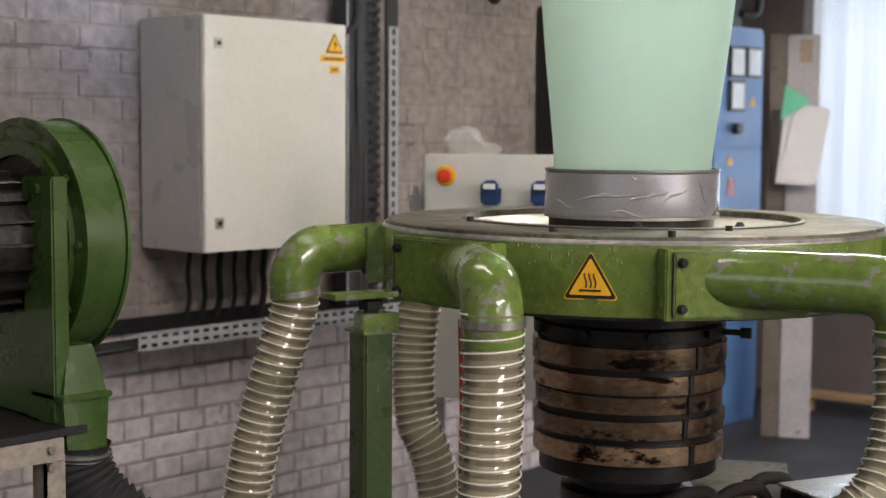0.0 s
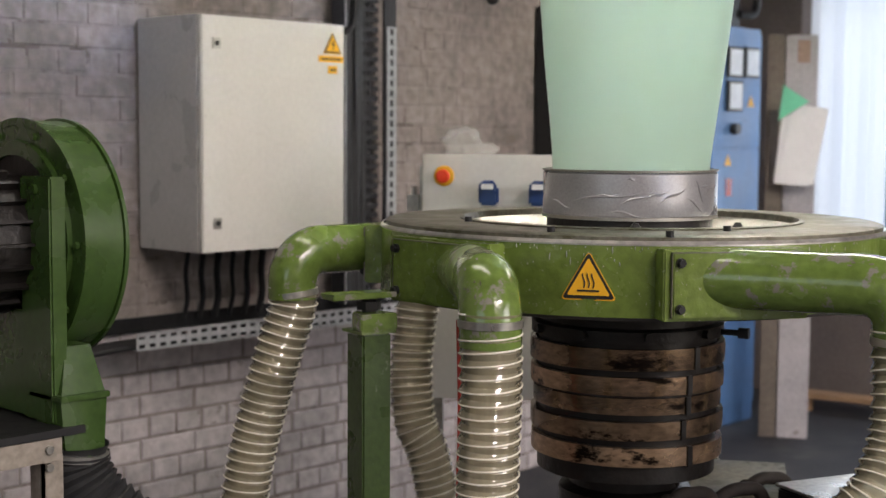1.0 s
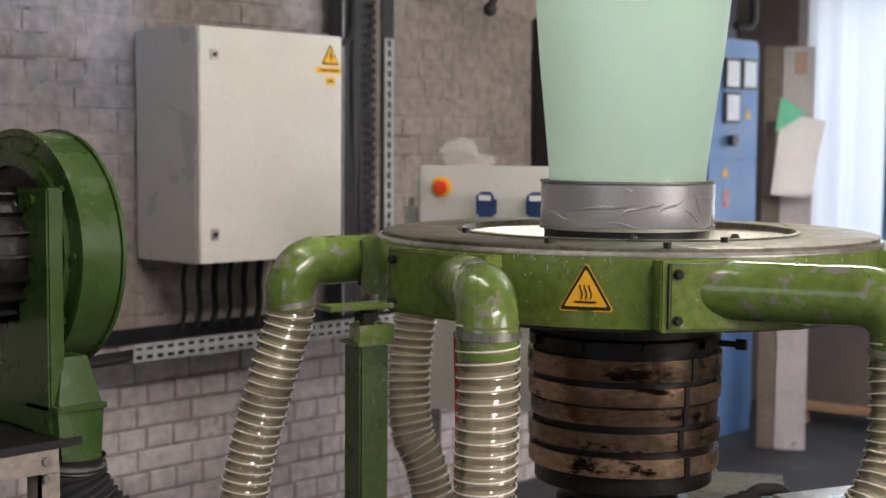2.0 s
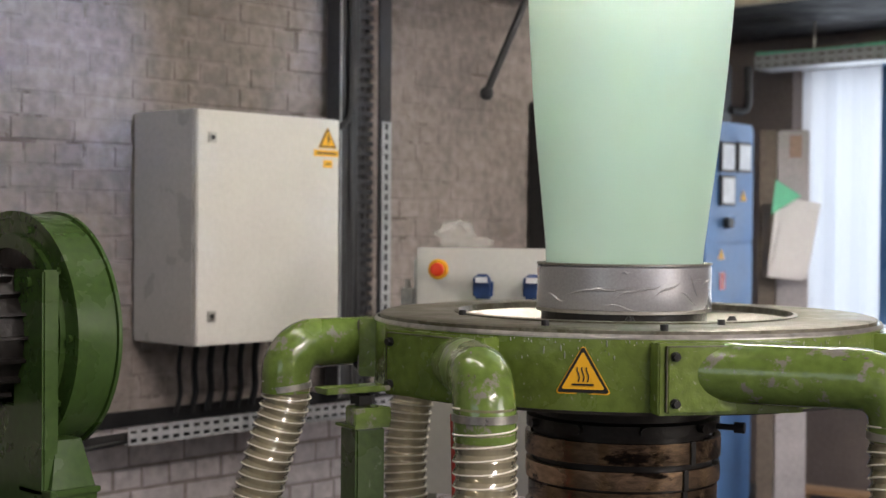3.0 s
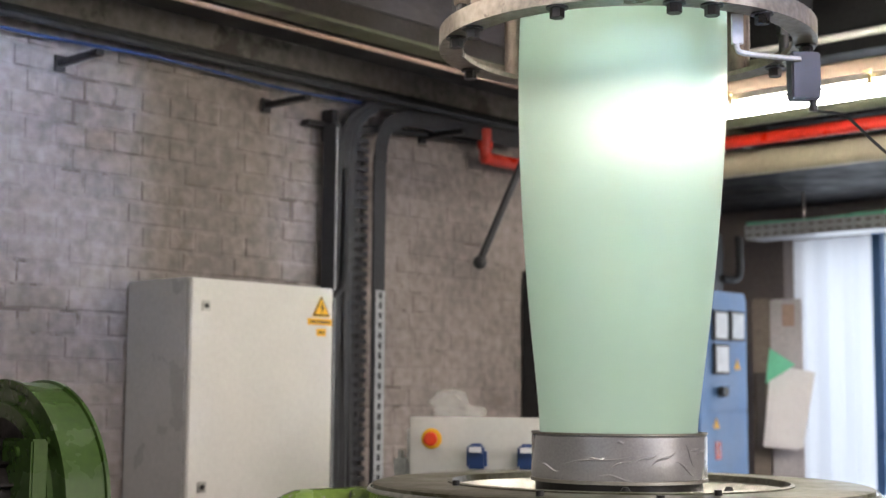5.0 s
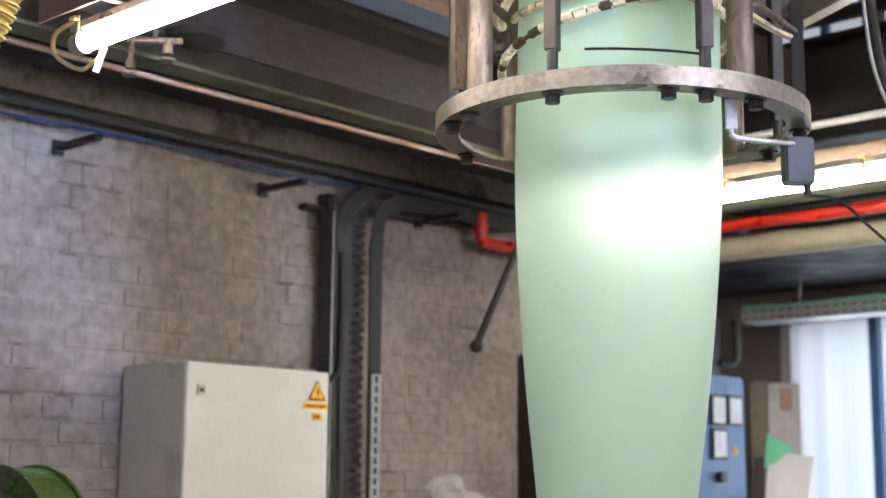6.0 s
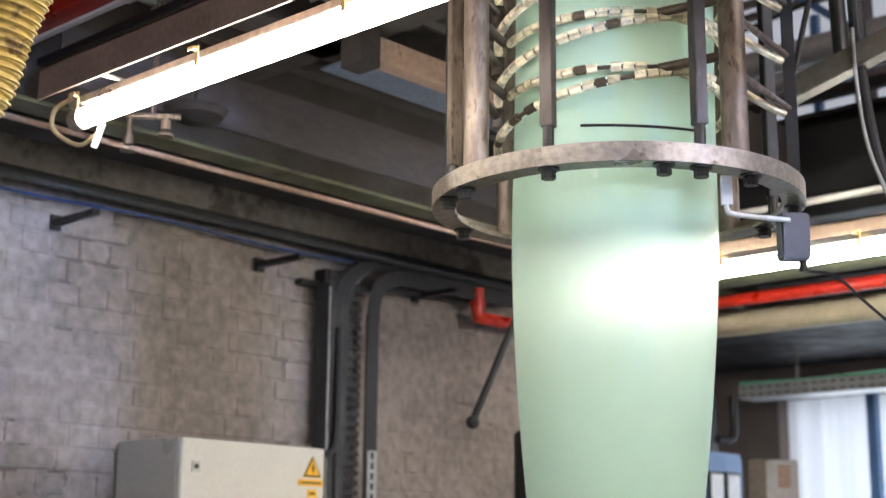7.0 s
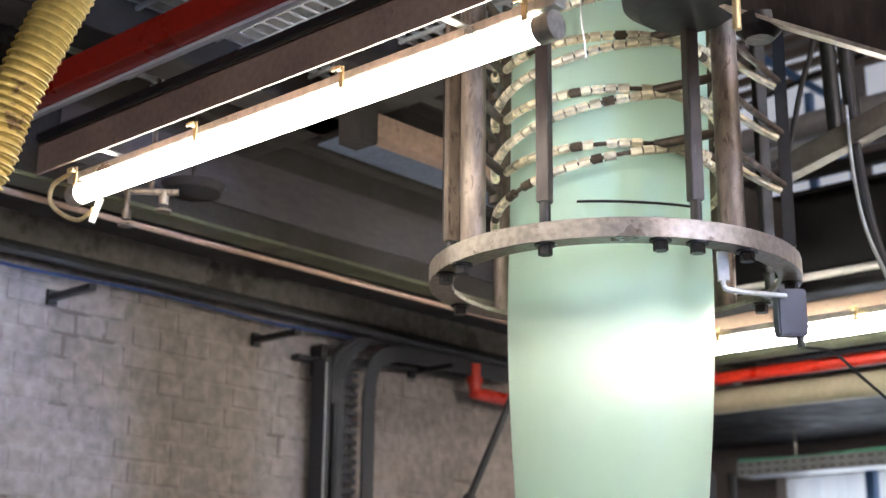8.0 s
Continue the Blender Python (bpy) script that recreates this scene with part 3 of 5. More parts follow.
bubble = thing("film_bubble", "translucent pale green blown film bubble rising", "film", m=MACHINE)
PROFILE = [(0.180, 1.29), (0.1795, 1.42), (0.190, 1.53), (0.206, 1.668), (0.2195, 1.805), (0.2295, 1.932), (0.2375, 2.06), (0.2425, 2.188), (0.2435, 2.325), (0.241, 2.5), (0.241, 3.2), (0.241, 5.0)]
prof = [(p.x, p.z) for p in smooth_path([(r, 0, z) for r, z in PROFILE], 6)]
part("film", Shape().lathe(prof, 128, closed=False), FILM, bubble)

die = thing("extruder_die", "round extruder die with burnt brown heater bands", "extruder die", m=MACHINE)
part("top_block", Shape().lathe([(0, 1.145), (0.205, 1.145), (0.205, 1.075), (0.222, 1.07), (0.222, 1.045), (0, 1.045)], 72, closed=False), BURNT, die)
part("core", Shape().lathe([(0, 1.045), (0.206, 1.045), (0.206, 0.73), (0, 0.73)], 72, closed=False), BURNT, die)
random.seed(11)
for z0, z1, r in ((0.985, 1.032, 0.2245), (0.930, 0.970, 0.2225), (0.885, 0.922, 0.2165), (0.832, 0.872, 0.2225), (0.770, 0.812, 0.2205)):
    tilt = pose(0, 0, 0, random.uniform(-0.6, 0.6), random.uniform(-0.6, 0.6), 0)
    band = part("heater_band", Shape().lathe([(r - 0.012, z0), (r, z0), (r + 0.0008, (z0 + z1) / 2), (r, z1), (r - 0.012, z1)], 72, Matrix.Translation((0, 0, z0)) @ tilt @ Matrix.Translation((0, 0, -z0))), BAND, die, "stained brown steel heater band")
    a = out(36 + random.uniform(-6, 8), r)
    part("clamp", Shape().box(-0.006, 0.006, -0.004, 0.004, z0 - 0.002, z1 + 0.002, Matrix.Translation(a) @ pose(0, 0, 0, 0, 0, 36)), BURNT, band)
part("lower_collar", Shape().lathe([(0, 0.73), (0.13, 0.73), (0.13, 0.69), (0.155, 0.68), (0.155, 0.60), (0.11, 0.58), (0.11, 0.0), (0, 0.0)], 48, closed=False), BURNT, die, "dull dark lower collar")
part("set_screw", Shape().rod(out(72, 0.2) + Vector((0, 0, 1.056)), out(72, 0.262) + Vector((0, 0, 1.056)), 0.007).rod(out(72, 0.262) + Vector((0, 0, 1.056)), out(72, 0.285) + Vector((0, 0, 1.056)), 0.0125), BLACK, die)
for phi in (-60, -25, 12, 50):
    part("socket_screw", Shape().rod(out(phi, 0.21) + Vector((0, 0, 1.06)), out(phi, 0.236) + Vector((0, 0, 1.06)), 0.010), BURNT, die)


# ---------------------------------------------------------------- hoses
def hose(points, radius, label, pitch=0.0235, mat=None, wire=WIRE, clamp=True, m=MACHINE, name="air_hose", wire_r=0.0018):
    path = smooth_path(points, 24)
    length = sum((b - a).length for a, b in zip(path, path[1:]))
    turns = length / pitch
    # even spacing along the hose
    cum = [0.0]
    for a, b in zip(path, path[1:]):
        cum.append(cum[-1] + (b - a).length)
    n = int(turns * 4)

    def at(s):
        i = max(k for k in range(len(cum)) if cum[k] <= s + 1e-9)
        i = min(i, len(path) - 2)
        t = (s - cum[i]) / max(cum[i + 1] - cum[i], 1e-9)
        return path[i].lerp(path[i + 1], t)
    fine_path = [at(length * k / n) for k in range(n + 1)]
    ob = thing(name, label, "hose", "ribbed hoses", m=m)
    part("wall", Shape().sweep(fine_path, lambda t: radius + 0.0028 * math.cos(2 * math.pi * t * turns), 28, caps=False), mat or CLEAR_HOSE, ob)
    # the wire runs round in a helix
    p = fine_path
    tang = [(p[min(i + 1, n)] - p[max(i - 1, 0)]).normalized() for i in range(n + 1)]
    side = tang[0].orthogonal().normalized()
    sides = []
    for t in tang:
        side = (side - t * side.dot(t)).normalized()
        sides.append(side)
    coil, steps = [], int(turns * 22)
    for k in range(steps + 1):
        f = k / steps * n
        i = min(int(f), n - 1)
        q, t, s = p[i].lerp(p[i + 1], f - i), tang[i], sides[i]
        a = 2 * math.pi * turns * k / steps
        coil.append(q + (s * math.cos(a) + t.cross(s) * math.sin(a)) * (radius + 0.0026))
    part("wire", Shape().sweep(coil, wire_r, 5), wire, ob, "cream spiral wire")
    if clamp:
        c0, c1 = at(0.012), at(0.026)
        part("clamp", Shape().sweep([c0, c1], radius + 0.0048, 28), STEEL, ob, "steel hose clamp")
    return ob


def hose_from(phi, *steps):
    """A path that leaves an elbow and then runs through steps to the tripod's right, ahead and down."""
    e = elbow_path(phi)[-1] + Vector((0, 0, 0.062 if phi == -40 else 0.03))
    turn = MACHINE.to_3x3().inverted()
    return [e, e - Vector((0, 0, 0.05))] + [e + turn @ (RIGHT * a + AHEAD * b + Vector((0, 0, c))) for a, b, c in steps]


def local(right, ahead, z):
    """The tripod's right, ahead and height in the cage's space."""
    return CAGE.inverted() @ spot(right, ahead, z)


HOSE = "clear ribbed plastic air hose with cream spiral wire"
hose(hose_from(-100, (-0.045, 0, -0.2), (-0.10, 0, -0.42), (-0.11, 0, -0.6), (-0.05, 0, -1.1)), 0.0535, HOSE)
hose(hose_from(-40, (0.001, 0, -0.15), (-0.004, 0.01, -0.35), (-0.01, 0.02, -0.55), (0.0, 0.05, -1.1)), 0.0555, HOSE)
hose(hose_from(20, (0.0, -0.01, -0.12), (-0.01, -0.02, -0.21), (-0.05, -0.04, -0.30), (-0.115, -0.04, -0.38), (-0.17, -0.04, -0.6), (-0.18, -0.04, -1.1)), 0.0555, HOSE)
hose(hose_from(-153, (-0.022, 0, -0.12), (-0.04, -0.01, -0.28), (-0.03, -0.03, -0.44), (0.02, -0.04, -0.58), (0.12, -0.06, -1.1)), 0.0575, HOSE)
hose(hose_from(140, (-0.06, 0, -0.12), (-0.1, 0, -0.4), (0, 0, -1.1)), 0.0555, HOSE)
hose(hose_from(80, (0, 0, -0.4), (0, 0, -1.1)), 0.0555, HOSE)

# ---------------------------------------------------------------- support post
post = thing("support_post", "green painted square steel post carrying the air ring", "post", m=facing(-0.147, 2.85, 0, 33))
part("tube", Shape().box(-0.034, 0.034, -0.034, 0.034, 0.012, 1.088), GREEN_DARK, post, bevel=0.004)
part("cap", Shape().box(-0.044, 0.044, -0.044, 0.044, 1.088, 1.094).prism([(-0.044, -0.044), (0.044, -0.044), (0.03, 0.02), (-0.03, 0.02)], 1.094, 1.13), GREEN_WORN, post, bevel=0.003)
part("jack_bolt", Shape().rod((0, 0, 1.12), (0, 0, 1.17), 0.016).rod((0, 0, 1.135), (0, 0, 1.152), 0.026, 6), BLACK, post)
part("bracket", Shape().box(-0.10, 0.05, -0.03, 0.03, 1.160, 1.172), GREEN_WORN, post, bevel=0.002)
part("foot", Shape().box(-0.08, 0.08, -0.08, 0.08, 0, 0.012), GREEN, post)

# ---------------------------------------------------------------- blower
BLOWER = pose(1.472, 2.598, 0, 0, 0, 0)
blower = thing("blower", "green radial blower with a side motor on a pale steel stand", "blower", m=BLOWER)
FZ, FR, FT, OX = 1.275, 0.248, 0.100, 0.010
drum = Matrix.Translation((0, 0, FZ)) @ pose(0, 0, 0, 0, 90, 0)
part("housing", Shape().lathe([(0, 0), (FR - 0.012, 0), (FR - 0.012, 0.01), (FR - 0.003, 0.01), (FR - 0.003, FT - 0.01), (FR - 0.012, FT), (0, FT)], 72, drum, closed=False), FAN_GREEN, blower)
for x in (0.0, FT - 0.008):
    part("seam", Shape().lathe([(FR - 0.014, x), (FR + 0.003, x), (FR + 0.003, x + 0.008), (FR - 0.014, x + 0.008)], 72, drum), FAN_GREEN, blower)
part("back_plate", Shape().lathe([(0.175, -0.012), (0.205, -0.012), (0.205, 0.001), (0.175, 0.001)], 60, drum), FAN_GREEN, blower)
# near-black disc painted in for the shade inside the motor recess
part("recess_shade", Shape().lathe([(0, -0.004), (0.174, -0.004), (0.174, -0.001), (0, -0.001)], 48, drum, closed=False), BURNT, blower)
for k in range(10):
    part("rim_bolt", Shape().rod((0.0, 0.222 * math.cos(k * 0.628), FZ + 0.222 * math.sin(k * 0.628)), (-0.007, 0.222 * math.cos(k * 0.628), FZ + 0.222 * math.sin(k * 0.628)), 0.008, 6), FAN_GREEN, blower)
frame_part = part("motor_frame", Shape().box(-0.05, -0.014, -0.205, -0.092, 0.925, FZ + 0.135).box(-0.046, -0.014, -0.155, 0.20, 0.927, FZ - 0.135).box(-0.05, -0.014, 0.145, 0.205, 0.925, FZ + 0.125), FAN_GREEN, blower, "green motor bracket", bevel=0.004)
part("bolt", Shape().rod((-0.05, -0.15, FZ + 0.11), (-0.057, -0.15, FZ + 0.11), 0.012), FAN_GREEN, frame_part)
part("bolt", Shape().rod((0.0, -0.02, FZ + 0.185), (-0.008, -0.02, FZ + 0.185), 0.011), STEEL, blower)
motor = part("motor", Shape().rod((-0.30, 0, FZ), (-0.015, 0, FZ), 0.135, 32), BURNT, blower, "black finned electric motor")
for i in range(20):
    a = i * 18
    part("fin", Shape().box(-0.27, -0.05, -0.003, 0.003, 0.13, 0.15, Matrix.Translation((0, 0, FZ)) @ pose(0, 0, 0, a, 0, 0)), BURNT, motor)
part("terminal_box", Shape().box(-0.22, -0.1, -0.05, 0.05, FZ + 0.145, FZ + 0.20), RUBBER, motor, bevel=0.006)
part("outlet_neck", Shape().put([(OX + sx * a, sy * b - 0.17, z) for z, a, b in ((FZ - 0.30, 0.05, 0.05), (FZ - 0.2, 0.028, 0.03)) for sx, sy in ((-1, -1), (1, -1), (1, 1), (-1, 1))],
     [(0, 1, 5, 4), (1, 2, 6, 5), (2, 3, 7, 6), (3, 0, 4, 7), (0, 3, 2, 1), (4, 5, 6, 7)]), FAN_GREEN, blower)
part("outlet_flange", Shape().box(OX - 0.060, OX + 0.052, -0.235, -0.115, FZ - 0.305, FZ - 0.293), FAN_GREEN, blower, bevel=0.002)
cone = Shape()
ring_a = [(OX - 0.004 + 0.052 * sx, -0.175 + 0.052 * sy, FZ - 0.305) for sx, sy in ((1, 0), (1, 1), (0, 1), (-1, 1), (-1, 0), (-1, -1), (0, -1), (1, -1))]
ring_b = [(OX + 0.060 * math.cos(k * math.pi / 4), -0.175 + 0.068 * math.sin(k * math.pi / 4), FZ - 0.425) for k in range(8)]
cone.put(ring_a + ring_b, [(k, (k + 1) % 8, 8 + (k + 1) % 8, 8 + k) for k in range(8)])
part("outlet_cone", cone, FAN_GREEN, blower, "dusty green transition cone")
stand = thing("blower_stand", "pale painted angle steel stand under the blower", "stand", m=BLOWER)
for y in (-0.23, 0.17):
    part("leg", Shape().box(-0.09, -0.045, y, y + 0.006, 0, 0.87).box(-0.09, -0.084, y, y + 0.045, 0, 0.87), STAND_PAINT, stand)
    part("leg", Shape().box(-0.42, -0.375, y, y + 0.006, 0, 0.87).box(-0.42, -0.414, y, y + 0.045, 0, 0.87), STAND_PAINT, stand)
part("top_rail", Shape().box(-0.42, -0.05, -0.236, -0.23, 0.86, 0.905).box(-0.42, -0.05, 0.215, 0.221, 0.86, 0.905).box(-0.42, -0.414, -0.23, 0.215, 0.86, 0.905).box(-0.096, -0.09, -0.23, 0.215, 0.86, 0.905), STAND_PAINT, stand)
for z in (0.915, 0.88):
    part("bolt", Shape().rod((-0.08, -0.236, z - 0.03), (-0.08, -0.244, z - 0.03), 0.008), STEEL, stand)
part("foot_plate", Shape().box(-0.42, 0.0, -0.24, 0.225, 0.907, 0.922), BLACK, stand)
E2 = BLOWER @ Vector((OX, -0.175, FZ - 0.40))
hose([E2, E2 - Vector((0, 0, 0.05)), E2 + RIGHT * 0.04 - Vector((0, 0, 0.12)), E2 + RIGHT * 0.14 - Vector((0, 0, 0.21)), E2 + RIGHT * 0.22 - Vector((0, 0, 0.34)), E2 + RIGHT * 0.24 - Vector((0, 0, 0.8))],
     0.070, "black ribbed rubber duct hose from the blower", 0.022, RUBBER, RUBBER, True, Matrix.Identity(4), "duct_hose", 0.004)

# ---------------------------------------------------------------- wall cabinet
CX, CZ = (2.647, 3.255), (1.113, 1.868)
cab = thing("wall_cabinet", "light grey enamelled steel switch cabinet on the wall", "cabinet")
part("body", Shape().box(CX[0], CX[1], 3.568, 3.893, CZ[0], CZ[1]), CABINET_SHADE, cab, bevel=0.004)
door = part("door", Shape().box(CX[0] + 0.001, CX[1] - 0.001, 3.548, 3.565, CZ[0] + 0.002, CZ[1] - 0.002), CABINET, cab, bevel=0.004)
for z in (CZ[1] - 0.09, CZ[0] + 0.095):
    lock = part("lock", Shape().box(CX[0] + 0.043, CX[0] + 0.075, 3.544, 3.549, z - 0.017, z + 0.017), STEEL, door, "square key lock", bevel=0.001)
    part("key_hole", Shape().rod((CX[0] + 0.059, 3.5445, z), (CX[0] + 0.059, 3.541, z), 0.008), SIGN_BLACK, lock)
part("bracket", Shape().box(CX[0] + 0.1, CX[0] + 0.14, 3.86, 3.896, CZ[1], CZ[1] + 0.014), STEEL, cab)


def flat(poly, y, thick=0.0012):
    """A thin sheet facing -y, cut to poly of x, z."""
    n = len(poly)
    v = [(x, y, z) for x, z in poly] + [(x, y - thick, z) for x, z in poly]
    return Shape().put(v, [tuple(range(n)), tuple(reversed(range(n, 2 * n)))] + [(i, (i + 1) % n, n + (i + 1) % n, n + i) for i in range(n)])


sx, sz = CX[1] - 0.058, CZ[1] - 0.103
w = part("warning_sign", flat([(sx + x, sz + z) for x, z in rounded_triangle(0.086, 0.004)], 3.5475), YELLOW, door, "yellow electrical danger triangle")
part("border", flat([(sx + x * 0.92, sz + 0.003 + z * 0.93) for x, z in rounded_triangle(0.086, 0.004)], 3.546), SIGN_BLACK, w)
part("field", flat([(sx + x * 0.74, sz + 0.0085 + z * 0.75) for x, z in rounded_triangle(0.086, 0.003)], 3.5445), YELLOW, w)
part("bolt_mark", flat([(sx + 0.004, sz + 0.052), (sx - 0.008, sz + 0.03), (sx, sz + 0.032), (sx - 0.003, sz + 0.012), (sx + 0.009, sz + 0.036), (sx + 0.001, sz + 0.034)], 3.543), SIGN_BLACK, w)
lab = part("label", flat([(sx - 0.062, sz - 0.028), (sx + 0.05, sz - 0.028), (sx + 0.05, sz - 0.006), (sx - 0.062, sz - 0.006)], 3.5475), YELLOW, door, "yellow label strip")
part("text_bar", flat([(sx - 0.05, sz - 0.02), (sx + 0.04, sz - 0.02), (sx + 0.04, sz - 0.014), (sx - 0.05, sz - 0.014)], 3.546), SIGN_BLACK, lab)
lab = part("label", flat([(sx - 0.02, sz - 0.066), (sx + 0.022, sz - 0.066), (sx + 0.022, sz - 0.040), (sx - 0.02, sz - 0.040)], 3.5475), YELLOW, door, "small yellow label")
part("text_bar", flat([(sx - 0.012, sz - 0.056), (sx + 0.014, sz - 0.056), (sx + 0.014, sz - 0.050), (sx - 0.012, sz - 0.050)], 3.546), SIGN_BLACK, lab)
for i in range(7):
    x = CX[0] + 0.13 + i * 0.065
    solid("conduit_cable", Shape().sweep(smooth_path([(x, 3.80, CZ[0]), (x + 0.01, 3.83, 1.02), (x + 0.03, 3.85, 0.93), (x + 0.02, 3.86, 0.86)]), 0.008 + 0.002 * (i % 3), 8), BLACK, "black cable dropping from the wall cabinet", "cable", group="cabinet cables")


# ---------------------------------------------------------------- cable trays
def perforated(length, width, holes, rows, slot=(0.026, 0.008), thick=0.0025):
    """A strip along x with rows of slots through it, in the x-z plane."""
    s = Shape()
    cell = length / holes
    zs = [0.0]
    for r in range(rows):
        c = width * (r + 0.5) / rows
        zs += [c - slot[1] / 2, c + slot[1] / 2]
    zs.append(width)
    for i in range(0, len(zs) - 1, 2):
        s.box(0, length, 0, thick, zs[i], zs[i + 1])
    for r in range(rows):
        for h in range(holes + 1):
            x0 = max(0, h * cell - (cell - slot[0]) / 2)
            x1 = min(length, h * cell + (cell - slot[0]) / 2)
            s.box(x0, x1, 0, thick, zs[2 * r + 1], zs[2 * r + 2])
    return s


low_tray = thing("cable_tray", "galvanised perforated cable tray low on the wall", "cable tray")
part("side", perforated(1.47, 0.058, 36, 2, (0.024, 0.013)), GALV, low_tray, m=pose(2.50, 3.70, 0.80))
part("base", Shape().box(2.50, 3.97, 3.703, 3.89, 0.80, 0.803), GALV, low_tray)
part("edge", Shape().box(2.3, 3.95, 3.885, 3.9, 0.83, 0.88), BLACK, low_tray)
for i in range(4):
    solid("cable", Shape().sweep(smooth_path([(2.3, 3.74 + 0.03 * i, 0.80), (2.66, 3.73 + 0.03 * i, 0.815), (3.3, 3.74 + 0.03 * i, 0.815), (3.9, 3.75 + 0.03 * i, 0.815)]), 0.011, 8), BLACK, "black cable lying in the wall tray", "cable", group="tray cables")

riser = thing("cable_riser", "dusty galvanised cable ladder with black cables rising up the wall", "cable tray")
part("side_rail", Shape().box(3.483, 3.489, 3.80, 3.87, 0.86, 2.52).box(3.483, 3.510, 3.797, 3.80, 0.86, 2.52), GALV_DARK, riser)
part("edge_strip", Shape().box(3.481, 3.486, 3.790, 3.7965, 0.86, 2.50), GALV, riser, "pale edge strip")
part("side_rail", Shape().box(3.690, 3.752, 3.80, 3.804, 0.86, 2.44).box(3.748, 3.752, 3.804, 3.87, 0.86, 2.44), GALV_DARK, riser)
part("slotted_strip", perforated(1.04, 0.05, 27, 1, (0.024, 0.018)), GALV, riser, "bright slotted steel strip", m=pose(3.697, 3.792, 1.90, 0, 90, 0))
bend_pts = smooth_path([(3.72, 3.824, 2.40), (3.72, 3.824, 2.46), (3.745, 3.824, 2.53), (3.81, 3.824, 2.575), (3.95, 3.824, 2.595), (4.6, 3.824, 2.6)], 8)
s = Shape()
ribs, links = [], []
for i, a in enumerate(bend_pts):
    d = (bend_pts[min(i + 1, len(bend_pts) - 1)] - bend_pts[max(i - 1, 0)]).normalized()
    nrm = Vector((-d.z, 0, d.x)) * 0.032
    ribs += [a - nrm + Vector((0, -0.03, 0)), a + nrm + Vector((0, -0.03, 0)), a + nrm + Vector((0, -0.026, 0)), a - nrm + Vector((0, -0.026, 0))]
    if i:
        links += [(4 * i - 4 + j, 4 * i - 4 + (j + 1) % 4, 4 * i + (j + 1) % 4, 4 * i + j) for j in range(4)]
s.put(ribs, links + [(0, 1, 2, 3), tuple(4 * len(bend_pts) - 4 + j for j in (3, 2, 1, 0))])
part("bend", s, GALV_DARK, riser)
# black sheet added behind the rungs to darken the gaps
part("backing", Shape().box(3.575, 3.695, 3.872, 3.877, 0.86, 2.45), BLACK, riser)
for i in range(44):
    part("rung", Shape().box(3.585, 3.690, 3.835, 3.845, 0.88 + i * 0.037, 0.899 + i * 0.037), GALV_DARK, riser)
random.seed(3)
for i in range(7):
    x = 3.512 + i * 0.012
    pts = [(x + random.uniform(-0.003, 0.003), 3.815 + random.uniform(-0.012, 0.008), z) for z in (0.86, 1.05, 1.3, 1.8, 2.2)]
    pts += [(x + 0.008, 3.82, 2.40), (x + 0.04, 3.82, 2.53), (x + 0.12, 3.82, 2.60), (x + 0.25, 3.82, 2.63), (4.6, 3.82, 2.635 + 0.003 * i)]
    part("cable", Shape().sweep(smooth_path(pts, 6), random.choice((0.009, 0.011, 0.013)), 8), RUBBER, riser, "black cable")
for x in (3.60, 3.63, 3.66):
    part("cable", Shape().sweep(smooth_path([(x + random.uniform(-0.006, 0.006), 3.855, z) for z in (0.86, 1.1, 1.5, 2.0, 2.4)] + [(x + 0.06, 3.855, 2.53), (4.5, 3.855, 2.585)], 6), 0.012, 8), RUBBER, riser, "black cable")
part("cable", Shape().sweep(smooth_path([(3.435, 3.88, 1.40), (3.455, 3.85, 1.76), (3.475, 3.80, 1.86), (3.515, 3.785, 1.90), (3.53, 3.785, 2.0), (3.535, 3.79, 2.35)], 6), 0.013, 8), RUBBER, riser)

# ledge, pipes and blue cable along the top of the wall
solid("wall_pipe", Shape().rod((0.6, 3.80, 2.655), (5.9, 3.80, 2.655), 0.014, 12), GALV_DARK, "thin grey steel pipe along the top of the wall", "pipe")
solid("wall_rail", Shape().box(0.6, 5.9, 3.84, 3.90, 2.672, 2.70), BLACK, "black steel rail at the top of the brick wall", "rail", bevel=0.002)
solid("blue_cable", Shape().sweep(smooth_path([(0.6 + i * 0.53, 3.85, 2.632 - 0.012 * (i % 2)) for i in range(11)]), 0.006, 8), BLUE_PLASTIC, "thin blue cable slung below the wall pipe", "cable")
for x in (2.36, 3.22, 4.05):
    b = thing("pipe_bracket", "black steel bracket carrying the wall pipe", "bracket", "pipe brackets")
    part("arm", Shape().box(x - 0.014, x + 0.014, 3.66, 3.9, 2.545, 2.565, None), BLACK, b, bevel=0.002)
    part("plate", Shape().box(x - 0.018, x + 0.018, 3.888, 3.9, 2.53, 2.58), BLACK, b)
solid("wall_bracket", Shape().box(3.50, 3.53, 3.84, 3.9, 2.46, 2.58).box(3.40, 3.50, 3.86, 3.9, 2.51, 2.53), BLACK, "black steel wall bracket beside the cable riser", "bracket")
red_pipe = thing("red_pipe", "red painted sprinkler pipe with an elbow", "pipe", "red pipes")
part("pipe", Shape().sweep(smooth_path([(4.335, 3.80, 2.62), (4.335, 3.80, 2.53), (4.345, 3.80, 2.505), (4.37, 3.80, 2.497), (4.8, 3.80, 2.497), (5.7, 3.80, 2.497)]), 0.027, 14), RED, red_pipe)
part("collar", Shape().rod((4.335, 3.80, 2.535), (4.335, 3.80, 2.565), 0.034), RED, red_pipe)
